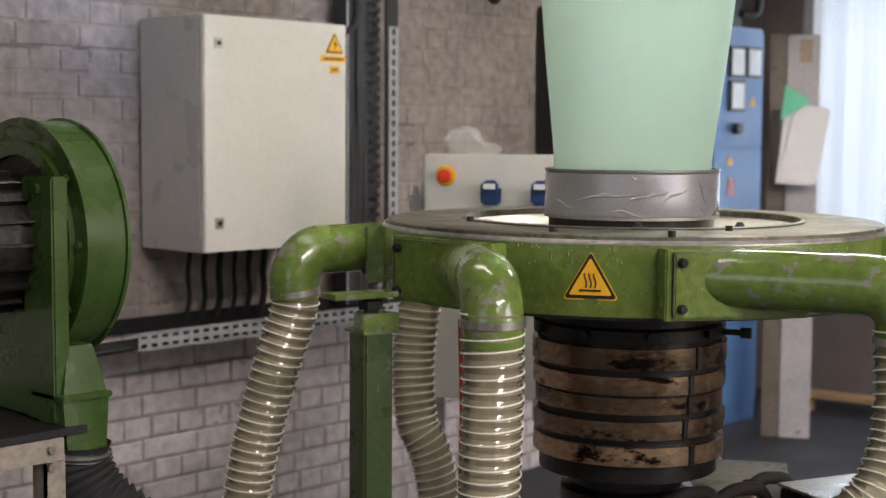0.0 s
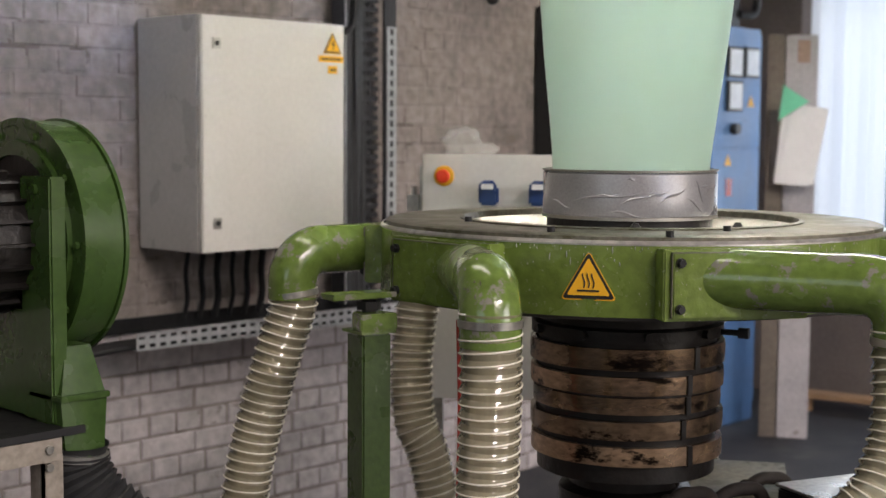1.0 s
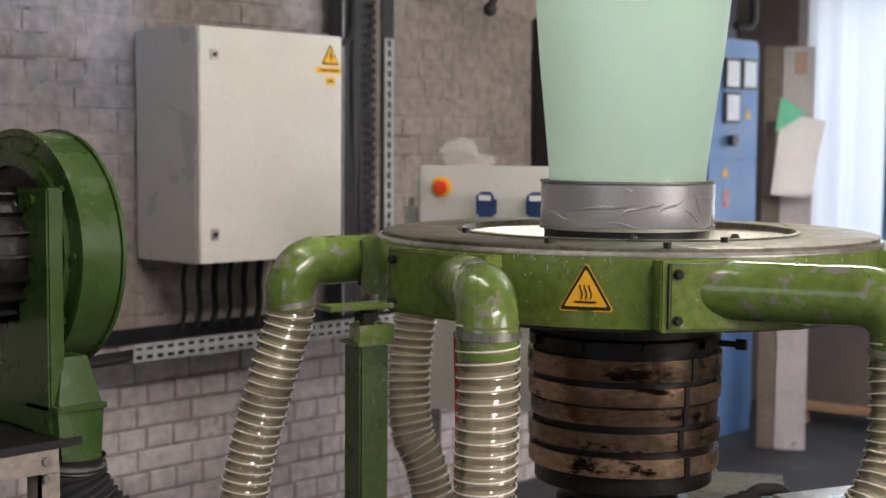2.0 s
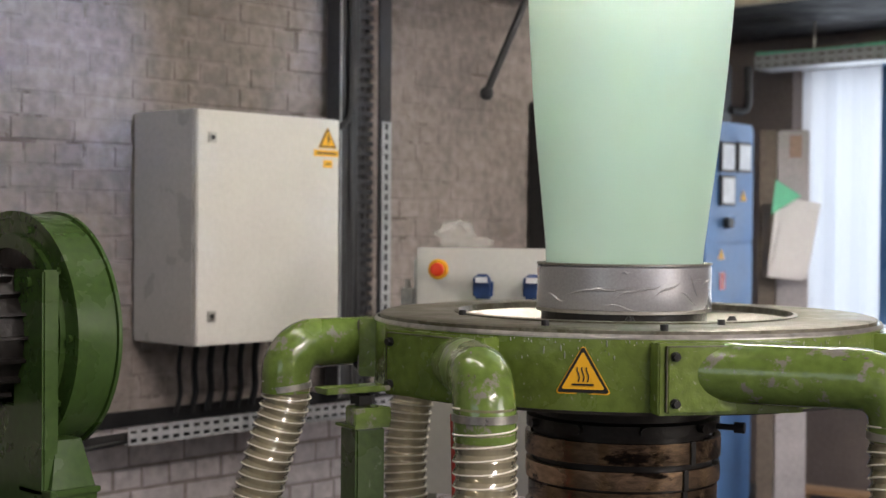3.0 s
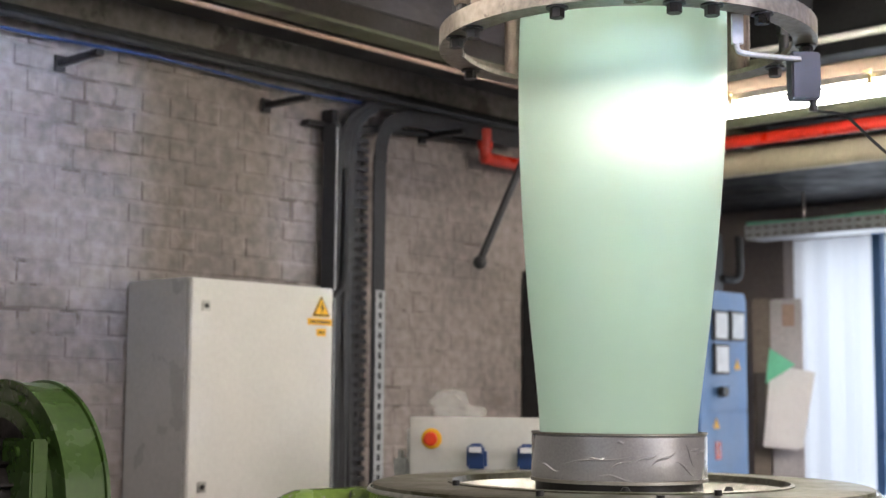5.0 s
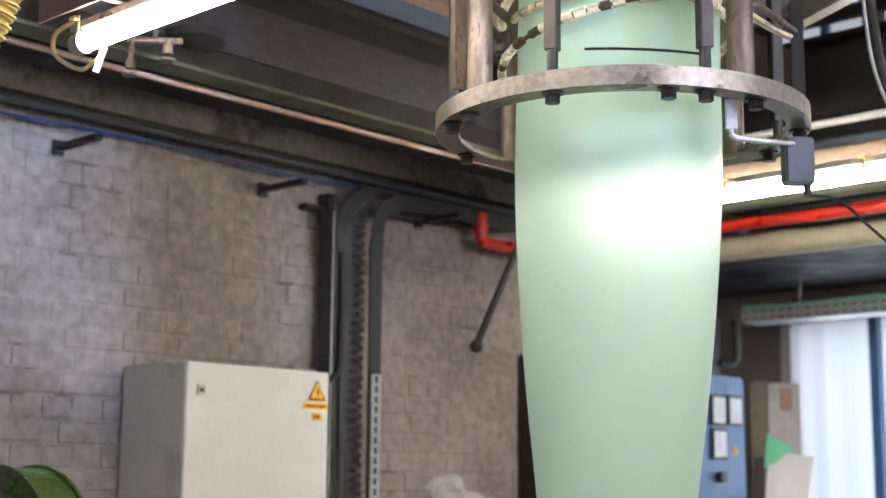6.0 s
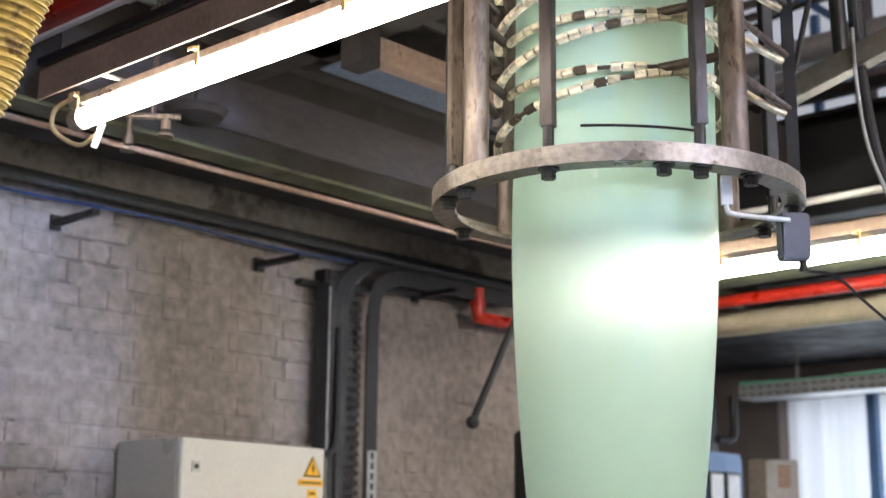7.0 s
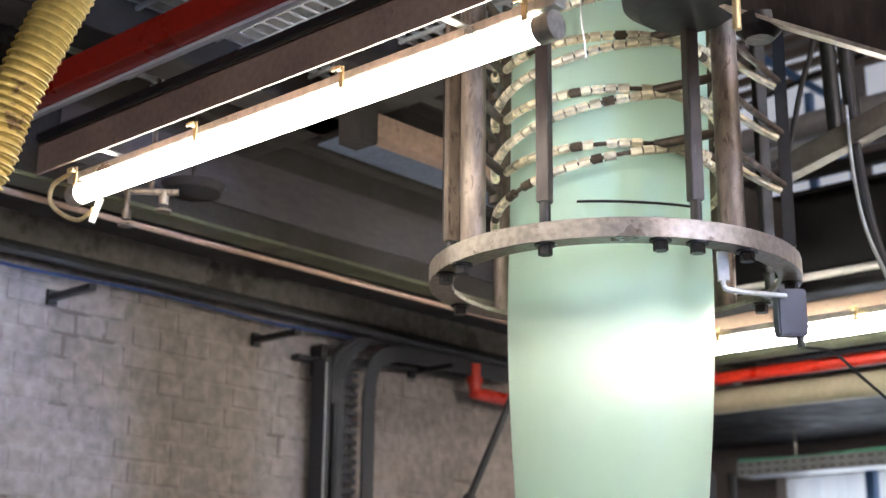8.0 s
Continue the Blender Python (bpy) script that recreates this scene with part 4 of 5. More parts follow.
lever = thing("hanging_lever", "black steel lever with a ball end hanging from the deck", "lever")
part("rod", Shape().rod(spot(0.178, 4.75, 1.975), spot(0.385, 4.75, 2.47), 0.013), BLACK, lever)
part("ball", Shape().lathe([(0.0001, -0.024), (0.012, -0.021), (0.021, -0.012), (0.024, 0), (0.021, 0.012), (0.012, 0.021), (0.0001, 0.024)], 16, Matrix.Translation(spot(0.172, 4.75, 1.958)), closed=False), BLACK, lever)
part("hanger", Shape().rod(spot(0.385, 4.75, 2.46), spot(0.385, 4.75, 3.11), 0.014).rod(spot(0.33, 4.75, 2.46), spot(0.55, 4.75, 2.46), 0.012), BLACK, lever)
sw = thing("wall_switchgear", "dark grey switchgear box on the brick wall", "switchgear")
part("body", Shape().box(4.70, 5.2, 3.78, 3.9, 0.9, 2.05), BLACK, sw, bevel=0.006)
part("cover", Shape().box(4.72, 5.18, 3.765, 3.778, 0.93, 2.02), BLACK, sw, bevel=0.004)

# ---------------------------------------------------------------- socket board
BOARD = facing(-0.055, 4.2, 0, -8)
board = thing("socket_board", "white socket board with an emergency stop and blue sockets", "control panel", m=BOARD)
part("panel", Shape().box(0, 0.62, 0, 0.03, 0.69, 1.436), CABINET, board, bevel=0.003)
part("back_box", Shape().box(-0.015, 0.60, 0.034, 0.10, 0.72, 1.40), STEEL, board, bevel=0.003)
es = part("emergency_stop", Shape().lathe([(0, 0), (0.031, 0), (0.031, 0.004), (0.026, 0.008), (0, 0.008)], 28, pose(0.066, 0, 1.371, 90), closed=False), YELLOW, board, "yellow collar of the emergency stop")
part("button", Shape().lathe([(0, 0.008), (0.012, 0.008), (0.013, 0.022), (0.021, 0.026), (0.021, 0.034), (0.016, 0.038), (0, 0.039)], 24, pose(0.066, 0, 1.371, 90), closed=False), RED_KNOB, es, "red mushroom button")
for x in (0.205, 0.355, 0.50):
    so = part("socket", Shape().box(x - 0.03, x + 0.03, -0.045, 0, 1.285, 1.345), BLUE_PLASTIC, board, "dark blue industrial socket", bevel=0.008)
    part("lid", Shape().box(x - 0.026, x + 0.026, -0.075, -0.05, 1.33, 1.355, None).box(x - 0.02, x + 0.02, -0.05, -0.03, 1.34, 1.36), BLUE_PLASTIC, so, bevel=0.005)
    part("tag", Shape().box(x - 0.018, x + 0.018, -0.0768, -0.0755, 1.335, 1.351), WHITE, so)
part("side_outlet", Shape().box(-0.055, -0.018, 0.04, 0.08, 1.26, 1.31).rod((-0.036, 0.06, 1.31), (-0.036, 0.06, 1.335), 0.01), STEEL, board)
part("leg", Shape().box(0.02, 0.06, 0.035, 0.075, 0, 0.70), STEEL, board)
part("leg", Shape().box(0.54, 0.58, 0.035, 0.075, 0, 0.70), STEEL, board)
CLING = bpy.data.materials.new("cling_film")
CLING.use_nodes = True
_n, _l = CLING.node_tree.nodes, CLING.node_tree.links
_n["Principled BSDF"].inputs["Base Color"].default_value = (0.75, 0.74, 0.7, 1)
_n["Principled BSDF"].inputs["Roughness"].default_value = 0.12
_t = _n.new("ShaderNodeBsdfTransparent")
_x = _n.new("ShaderNodeMixShader")
_x.inputs[0].default_value = 0.8
_l.new(_n["Principled BSDF"].outputs[0], _x.inputs[1])
_l.new(_t.outputs[0], _x.inputs[2])
_l.new(_x.outputs[0], _n["Material Output"].inputs[0])
bag = Shape()
random.seed(8)
nu, nv = 22, 12
bv = []
for i in range(nv + 1):
    th = math.pi * i / nv
    for j in range(nu):
        ph = 2 * math.pi * j / nu
        k = 1 + 0.5 * noise.noise(Vector((math.cos(ph) * 2, math.sin(ph) * 2, th * 2)))
        bv.append((0.13 + 0.075 * k * math.sin(th) * math.cos(ph), 0.05 + 0.04 * k * math.sin(th) * math.sin(ph), max(1.437, 1.468 + 0.045 * k * math.cos(th) - 0.12 * max(0, math.sin(th) * math.cos(ph)) * 0.3)))
bag.put(bv, [(i * nu + j, i * nu + (j + 1) % nu, (i + 1) * nu + (j + 1) % nu, (i + 1) * nu + j) for i in range(nv) for j in range(nu)])
plastic = solid("plastic_bag", bag, CLING, "crumpled clear plastic film on the socket board", "bag")
plastic.matrix_basis = BOARD

# ---------------------------------------------------------------- blue cabinet, pillar, papers
blue = thing("electrical_cabinet", "tall blue steel electrical cabinet with meters", "cabinet")
part("body", Shape().box(5.93, 6.405, 3.79, 4.25, 0.0, 2.045), BLUE, blue, bevel=0.005)
M_BLUE = pose(5.93, 3.79, 0)
updoor = part("upper_door", Shape().box(0.01, 0.465, -0.012, -0.001, 1.437, 2.02), BLUE, blue, bevel=0.003, m=M_BLUE)
lodoor = part("lower_door", Shape().box(0.01, 0.465, -0.012, -0.001, 0.10, 1.427), BLUE, blue, bevel=0.003, m=M_BLUE)
for x, z in ((0.192, 1.865), (0.350, 1.868), (0.196, 1.695)):
    me = part("meter", Shape().box(x - 0.07, x + 0.07, -0.03, -0.013, z - 0.078, z + 0.078), SIGN_BLACK, updoor, "square dial meter", bevel=0.003)
    part("dial", Shape().box(x - 0.056, x + 0.056, -0.033, -0.0305, z - 0.064, z + 0.064), METER, me)
part("knob", Shape().rod((0.197, -0.013, 1.53), (0.197, -0.05, 1.53), 0.028, 20), SIGN_BLACK, updoor)
for x, z, dr in ((0.365, 1.645, updoor), (0.158, 1.345, lodoor)):
    part("warning_sign", flat([(x + a, z + b) for a, b in rounded_triangle(0.065, 0.003)], -0.0135), YELLOW, dr, "small yellow warning triangle")
part("label", flat([(0.145, 1.19), (0.20, 1.19), (0.20, 1.28), (0.145, 1.28)], -0.0135), RED, lodoor, "small red label")
part("plinth", Shape().box(5.95, 6.39, 3.80, 4.25, -0.001, 0.06), BLACK, blue)
duct = thing("cable_duct", "black cable duct above the blue cabinet", "duct")
part("box", Shape().box(6.0, 6.30, 3.85, 4.15, 2.045, 2.36), BLACK, duct, bevel=0.01)
part("pipe", Shape().sweep(smooth_path([(6.28, 3.85, 2.12), (6.36, 3.83, 2.12), (6.40, 3.82, 2.16), (6.40, 3.82, 2.35)]), 0.022, 10), BLACK, duct)
PIL = facing(1.592, 6.8, 0, -13)
pillar = thing("steel_pillar", "free-standing pale grey post with a dark brown side", "post", m=PIL)
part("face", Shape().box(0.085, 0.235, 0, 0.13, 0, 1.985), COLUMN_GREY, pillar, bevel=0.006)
# left part is a darker brown than the face
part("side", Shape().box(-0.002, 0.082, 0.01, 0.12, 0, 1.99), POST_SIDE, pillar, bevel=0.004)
part("patch", Shape().box(0.14, 0.2, -0.003, -0.001, 1.85, 1.96), ANGLE, pillar, "rusty patch")
papers = thing("paper_holder", "white papers and a green film sample hanging on the post", "papers", m=PIL @ pose(-0.045, 0, 0))
part("board", Shape().prism([(0.06, -0.02), (0.10, -0.10), (0.16, -0.10), (0.12, -0.02)], 1.26, 1.62), POST_SIDE, papers)
for k, (x0, z0, tw) in enumerate(((0.085, 1.27, 6), (0.105, 1.29, 10))):
    part("sheet", Shape().box(0, 0.17, 0, 0.003, 0, 0.37, pose(x0, -0.115 - 0.012 * k, z0, 0, tw, 10)), WHITE, papers)
part("sample", Shape().put([(0.10, -0.15, 1.57), (0.24, -0.15, 1.66), (0.12, -0.15, 1.74), (0.10, -0.146, 1.57), (0.24, -0.146, 1.66), (0.12, -0.146, 1.74)], [(0, 1, 2), (5, 4, 3), (0, 3, 4, 1), (1, 4, 5, 2), (2, 5, 3, 0)]), GREEN_SHEET, papers, "green film sample")
door_tray = thing("cable_tray", "galvanised perforated cable tray above the bright opening", "cable tray")
part("side", perforated(1.9, 0.075, 36, 2, (0.03, 0.011)), GALV, door_tray, m=pose(6.6, 4.0 - 0.1, 2.36, 0, 0, -90))
part("base", Shape().box(6.603, 6.78, 2.0, 3.9, 2.36, 2.363), GALV, door_tray)
for y in (2.3, 3.6):
    part("hanger", Shape().rod((6.7, y, 2.36), (6.7, y, 2.61), 0.008), STEEL, door_tray)
solid("green_cable", Shape().sweep(smooth_path([(6.62, 3.9, 2.445), (6.62, 3.5, 2.437), (6.62, 3.0, 2.446), (6.62, 2.0, 2.44)]), 0.009, 8), GREEN_SHEET, "green earth cable on the tray", "cable")
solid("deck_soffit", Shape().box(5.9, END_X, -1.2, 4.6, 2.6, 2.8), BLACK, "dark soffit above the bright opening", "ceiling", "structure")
pal = thing("wood_block", "pale wooden pallet board on the floor", "wood", m=pose(6.85, 3.42, 0, 0, 0, 100))
part("board", Shape().box(-0.4, 0.4, -0.06, 0.06, 0.08, 0.11), WOOD, pal, bevel=0.003)
for x in (-0.3, 0.3):
    part("block", Shape().box(x - 0.05, x + 0.05, -0.05, 0.05, 0.0, 0.08), WOOD, pal, bevel=0.003)
# low machine parts behind the die
for r, a, z, s in ((0.62, 3.1, 0.66, 0.10), (0.74, 3.3, 0.64, 0.08), (0.50, 3.0, 0.68, 0.07)):
    jt = thing("pipe_joint", "dark oily pipe fitting beside the die", "fitting", "pipe fittings")
    p = spot(r, a, 0)
    part("elbow", Shape().sweep(smooth_path([p + Vector((0, 0, 0)), p + Vector((0, 0, z - 0.05)), p + Vector((0.02, 0, z)), p + Vector((s, -0.02, z + 0.02)), p + Vector((s + 0.06, -0.05, z - 0.03)), p + Vector((s + 0.08, -0.06, 0.3))]), 0.016, 12), BEAM, jt)
    part("nut", Shape().rod(p + Vector((0, 0, z - 0.08)), p + Vector((0, 0, z - 0.045)), 0.028, 6), BROWN_TUBE, jt)
bench = thing("side_frame", "pale steel machine frame beside the die", "frame")
part("plate", Shape().box(-0.12, 0.14, -0.2, 0.2, 0.62, 0.632, facing(0.74, 3.45, 0, -12)), STEEL_PLATE, bench, "pale steel table plate")
for x in (-0.11, 0.09):
    part("leg", Shape().box(x, x + 0.04, -0.02, 0.02, 0, 0.62, facing(0.74, 3.45, 0, -12)), BLACK, bench)
gear = thing("gear_box", "black steel box with a pale top plate beside the die", "box", m=facing(0.93, 3.05, 0, 24))
part("body", Shape().box(-0.10, 0.12, -0.12, 0.14, 0.0, 0.69), BLACK, gear, bevel=0.004)
part("top_plate", Shape().box(-0.105, 0.125, -0.125, 0.145, 0.693, 0.70), STEEL, gear, "pale steel top plate", bevel=0.002)
solid("red_hose", Shape().sweep(smooth_path([spot(0.045, 2.95, 1.1), spot(0.05, 2.95, 0.9), spot(0.05, 2.95, 0.6), spot(0.08, 2.95, 0.0)]), 0.011, 10), RED, "thin red water hose beside the die", "hose")

# ---------------------------------------------------------------- cage over the bubble
cage = thing("bubble_cage", "worn steel bubble cage ring on square bars and round columns", "cage", m=CAGE)
CR, CZ0 = 0.44, 2.313
part("ring", Shape().lathe([(CR - 0.055, CZ0), (CR, CZ0), (CR, CZ0 + 0.042), (CR - 0.012, CZ0 + 0.042), (CR - 0.012, CZ0 + 0.012), (CR - 0.055, CZ0 + 0.012)], 96), RING_STEEL, cage, "scraped steel ring")
for phi in (-58, 31.5, 127, -144):
    c = out(phi, 0.405)
    col = part("column", Shape().rod(c + Vector((0, 0, CZ0 + 0.012)), c + Vector((0, 0, 3.4)), 0.029, 24), CAGE_STEEL, cage, "round steel column")
for phi, z0 in ((-28, 2.375), (17.5, 2.375), (-70, 2.35), (76, 2.36), (104, 2.35), (150, 2.37), (-110, 2.37), (-165, 2.37)):
    c = out(phi, 0.415)
    bar = part("bar", Shape().box(-0.0145, 0.0145, -0.0145, 0.0145, z0 + 0.03, 3.4, Matrix.Translation(c) @ pose(0, 0, 0, 0, 0, phi)), {-28: BAR_STEEL, 17.5: BAR_STEEL, -70: CAGE_STEEL}.get(phi, BLACK), cage, "dark square bar", bevel=0.002)
    part("pin", Shape().rod(c + Vector((0, 0, CZ0 + 0.01)), c + Vector((0, 0, z0 + 0.03)), 0.0125), BURNT, bar)
for phi in (-28, 6, 17.5, 36, -62, -75, 80, 110, -120, 150):
    c = out(phi, 0.415)
    part("bolt", Shape().rod(c + Vector((0, 0, CZ0 - 0.004)), c + Vector((0, 0, CZ0 + 0.002)), 0.024, 18).rod(c + Vector((0, 0, CZ0 - 0.024)), c + Vector((0, 0, CZ0 - 0.004)), 0.016, 6), BURNT, cage, "dark bolt")
random.seed(21)
GR = 0.268
for k in range(4):
    z = 2.585 + 0.132 * k
    for phi0, phi1, za, zb, off in ((-78, 62, z - 0.012, z + 0.004, 0.0), (-104, 30, z - 0.125, z - 0.005, 0.014), (12, 150, z + 0.0, z - 0.06, 0.0)):
        arm = part("guide_arm", Shape().sweep([out(phi0 + (phi1 - phi0) * t, GR + off) + Vector((0, 0, za + (zb - za) * t)) for t in [i / 30 for i in range(31)]], 0.0052, 8), BROWN_TUBE, cage, "curved guide arm")
        phi = phi0 + 4
        while phi < phi1 - 3:
            step = random.uniform(5.4, 6.4)
            if random.random() < 0.9:
                pts = [out(phi + step * t * 0.86, GR + off) + Vector((0, 0, za + (zb - za) * (phi + step * t * 0.86 - phi0) / (phi1 - phi0))) for t in (0, 0.5, 1)]
                part("bead", Shape().sweep(pts, 0.0108, 10), BEAD if random.random() < 0.88 else BROWN_TUBE, arm)
            phi += step
    for phi in (-58, 31.5):
        c = out(phi, 0.405) + Vector((0, 0, z))
        part("bracket", Shape().rod(c, out(phi - 18, GR + 0.012) + Vector((0, 0, z - 0.008)), 0.011), BROWN_TUBE, cage)
for k in range(4):
    z = 2.53 + 0.132 * k
    part("stay", Shape().sweep(smooth_path([out(52, 0.30) + Vector((0, 0, z + 0.05)), out(58, 0.34) + Vector((0, 0, z + 0.015)), out(70, 0.38) + Vector((0, 0, z)), out(77, 0.41) + Vector((0, 0, z))]), 0.009, 10), BEAD, cage, "pale bent stay")
    part("stay", Shape().rod(out(31.5, 0.405) + Vector((0, 0, z + 0.02)), out(76, 0.415) + Vector((0, 0, z + 0.01)), 0.008), CAGE_STEEL, cage)
    part("stay", Shape().sweep(smooth_path([out(-58, 0.40) + Vector((0, 0, z + 0.07)), out(-72, 0.34) + Vector((0, 0, z + 0.03)), out(-84, 0.285) + Vector((0, 0, z))]), 0.011, 10), BROWN_TUBE, cage)
    part("knuckle", Shape().rod(out(-84, 0.285) + Vector((0, 0, z - 0.022)), out(-84, 0.285) + Vector((0, 0, z + 0.022)), 0.017), BROWN_TUBE, cage)
part("thin_rod", Shape().sweep([out(-24 + 62 * t, 0.275) + Vector((0, 0, 2.452 - 0.012 * math.cos((t - 0.5) * 2.2))) for t in [i / 12 for i in range(13)]], 0.0032, 8), BLACK, cage, "thin black rod")
sens = part("sensor", Shape().box(-0.033, 0.033, -0.02, 0.02, -0.053, 0.053, CAGE.inverted() @ facing(0.818, 2.98, 2.203, 5)), NAVY, cage, "dark blue sensor box", bevel=0.004)
pa = CAGE.inverted() @ spot(0.655, 2.9, 2.30)
part("bracket", Shape().box(-0.012, 0.012, -0.006, 0.006, -0.045, 0.02, Matrix.Translation(pa)).sweep(smooth_path([pa - Vector((0, 0, 0.03)), pa - Vector((0, 0, 0.055)), pa + Vector((0.02, 0, -0.066)), pa + Vector((0.15, 0.06, -0.062))]), 0.006, 8), GALV, sens)
part("plug", Shape().rod(local(0.838, 2.98, 2.15), local(0.838, 2.98, 2.125), 0.009), BLACK, sens)
part("cable", Shape().sweep(smooth_path([local(0.838, 2.98, 2.127), local(0.856, 2.98, 2.126), local(0.91, 2.98, 2.115), local(0.97, 2.98, 2.06), local(1.08, 3.0, 1.97)]), 0.0035, 6), BLACK, sens)


# ---------------------------------------------------------------- lamps
def tube_lamp(x, y0, y1, z, glow_mat, r):
    lamp = thing("tube_lamp", "lit fluorescent tube lamp in a clear sleeve under a steel channel", "lamp", "tube lamps")
    part("tube", Shape().rod((x, y0, z), (x, y1, z), r, 20), glow_mat, lamp, "glowing white tube")
    part("channel", Shape().box(x - 0.018, x + 0.018, y0 - 0.03, y1 + 0.03, z + 0.034, z + 0.055), STEEL, lamp, bevel=0.002)
    for y in (y0 + 0.2, y1 - 0.2):
        part("strap", Shape().box(x - 0.08 if x < 3 else x, x if x < 3 else x + 0.072, y - 0.01, y + 0.01, z + 0.0555, z + 0.0595), STEEL, lamp)
    for y in (y0, y1):
        part("end_cap", Shape().rod((x, y - 0.02, z), (x, y + 0.02, z), r + 0.004, 16), STEEL, lamp)
    for i in range(4):
        y = y0 + (y1 - y0) * (0.02 + 0.32 * i)
        part("clip", Shape().box(x - 0.034, x - 0.030, y - 0.006, y + 0.006, z + 0.012, z + 0.06).rod((x - 0.048, y, z + 0.05), (x - 0.03, y, z + 0.05), 0.005).box(x - 0.05, x - 0.047, y - 0.013, y + 0.013, z + 0.046, z + 0.054), BRASS, lamp, "brass wing clip")
    return lamp


LAMP1, LAMP2 = (1.880, 1.468, 3.02, 2.603), (3.96, 1.36, 2.89, 2.445)
tube_lamp(*LAMP1, TUBE_GLOW, 0.025)
tube_lamp(*LAMP2, TUBE_GLOW_STRONG, 0.02)
for name, x, y0, y1, mat in (("lamp_angle", 1.80, 0.9, 3.1, ANGLE), ("lamp_angle", 4.03, 0.85, 2.95, LAMP_BROWN)):
    low = 2.655 if x < 3 else 2.485
    solid(name, Shape().box(x, x + 0.006, y0, y1, low, low + 0.085).box(x, x + 0.09, y0, y1, low + 0.08, low + 0.086), mat, "brown primed steel angle carrying the lamp", "beam", "structure")
for y in (2.42, 2.88):
    solid("lamp_hanger", Shape().rod((4.08, y, 2.57), (4.08, y, 3.12), 0.006), STEEL, "thin steel rod that carries the lamp angle", "hanger", group="lamp hangers")
wire = thing("lamp_cable", "copper coloured lamp cable looping off the tube end", "cable")
part("loop", Shape().sweep(smooth_path([(1.86, 3.03, 2.66), (1.84, 3.08, 2.63), (1.85, 3.09, 2.58), (1.90, 3.05, 2.545), (1.92, 3.0, 2.57)]), 0.006, 8), BRASS, wire)
part("stem", Shape().rod((1.93, 2.99, 2.60), (1.92, 3.01, 2.535), 0.009), CABINET, wire)
spr = thing("sprinkler", "small dull steel sprinkler heads on a short pipe", "sprinkler")
part("pipe", Shape().rod(spot(-0.816, 3.61, 2.670), spot(-0.668, 3.61, 2.667), 0.009).rod(spot(-0.742, 3.61, 2.666), spot(-0.742, 3.61, 3.1), 0.007), CAGE_STEEL, spr)
for r, z in ((-0.803, 2.566), (-0.705, 2.608)):
    part("head", Shape().rod(spot(r, 3.6, 2.667), spot(r, 3.6, z + 0.02), 0.007).rod(spot(r, 3.6, z), spot(r, 3.6, z + 0.006), 0.022).rod(spot(r, 3.6, z + 0.02), spot(r, 3.6, z + 0.045), 0.013), CAGE_STEEL, spr)
bell = thing("bell_shade", "brown dome shade hanging under the deck", "lamp shade")
q = spot(-0.668, 3.84, 2.724)
part("dome", Shape().lathe([(0, 0), (0.03, 0.0), (0.08, 0.018), (0.095, 0.04), (0.0, 0.05)], 28, Matrix.Translation(q), closed=False), BEAM, bell)
part("stem", Shape().rod(q + Vector((0, 0, 0.045)), Vector((q.x, q.y, 3.1)), 0.008), BEAM, bell)
solid("deck_flange", Shape().box(1.5, 5.6, 3.14, 3.24, 2.66, 2.672), FLANGE, "green tinged lower flange of a deck beam", "beam", "structure", bevel=0.002)
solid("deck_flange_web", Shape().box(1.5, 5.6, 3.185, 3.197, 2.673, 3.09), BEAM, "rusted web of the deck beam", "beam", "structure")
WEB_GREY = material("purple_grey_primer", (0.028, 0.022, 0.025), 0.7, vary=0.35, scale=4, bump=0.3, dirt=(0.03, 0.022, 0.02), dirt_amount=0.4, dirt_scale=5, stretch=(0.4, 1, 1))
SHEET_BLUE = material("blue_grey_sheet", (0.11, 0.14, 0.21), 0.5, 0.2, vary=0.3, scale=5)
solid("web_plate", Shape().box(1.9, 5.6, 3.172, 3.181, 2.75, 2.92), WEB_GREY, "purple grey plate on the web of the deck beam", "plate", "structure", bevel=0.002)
solid("brown_conduit", Shape().rod((1.5, 3.27, 2.652), (5.6, 3.27, 2.652), 0.009, 10), ANGLE, "thin brown conduit along the deck beam", "pipe")
solid("bluish_sheet", Shape().box(2.60, 3.4, 2.64, 2.90, 2.908, 2.915), SHEET_BLUE, "bluish steel sheet under the deck", "sheet", "structure")
tim = thing("timber_bearer", "short pale brown bearer under the deck", "beam")
part("bearer", Shape().box(2.44, 3.2, 2.56, 2.62, 2.83, 2.90), ANGLE, tim, bevel=0.003)
part("end_plate", Shape().box(2.43, 2.50, 2.545, 2.63, 2.80, 3.09), BEAM, tim, bevel=0.002)
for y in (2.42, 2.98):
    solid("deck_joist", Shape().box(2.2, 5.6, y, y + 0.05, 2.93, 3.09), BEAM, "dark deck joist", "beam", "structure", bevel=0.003)

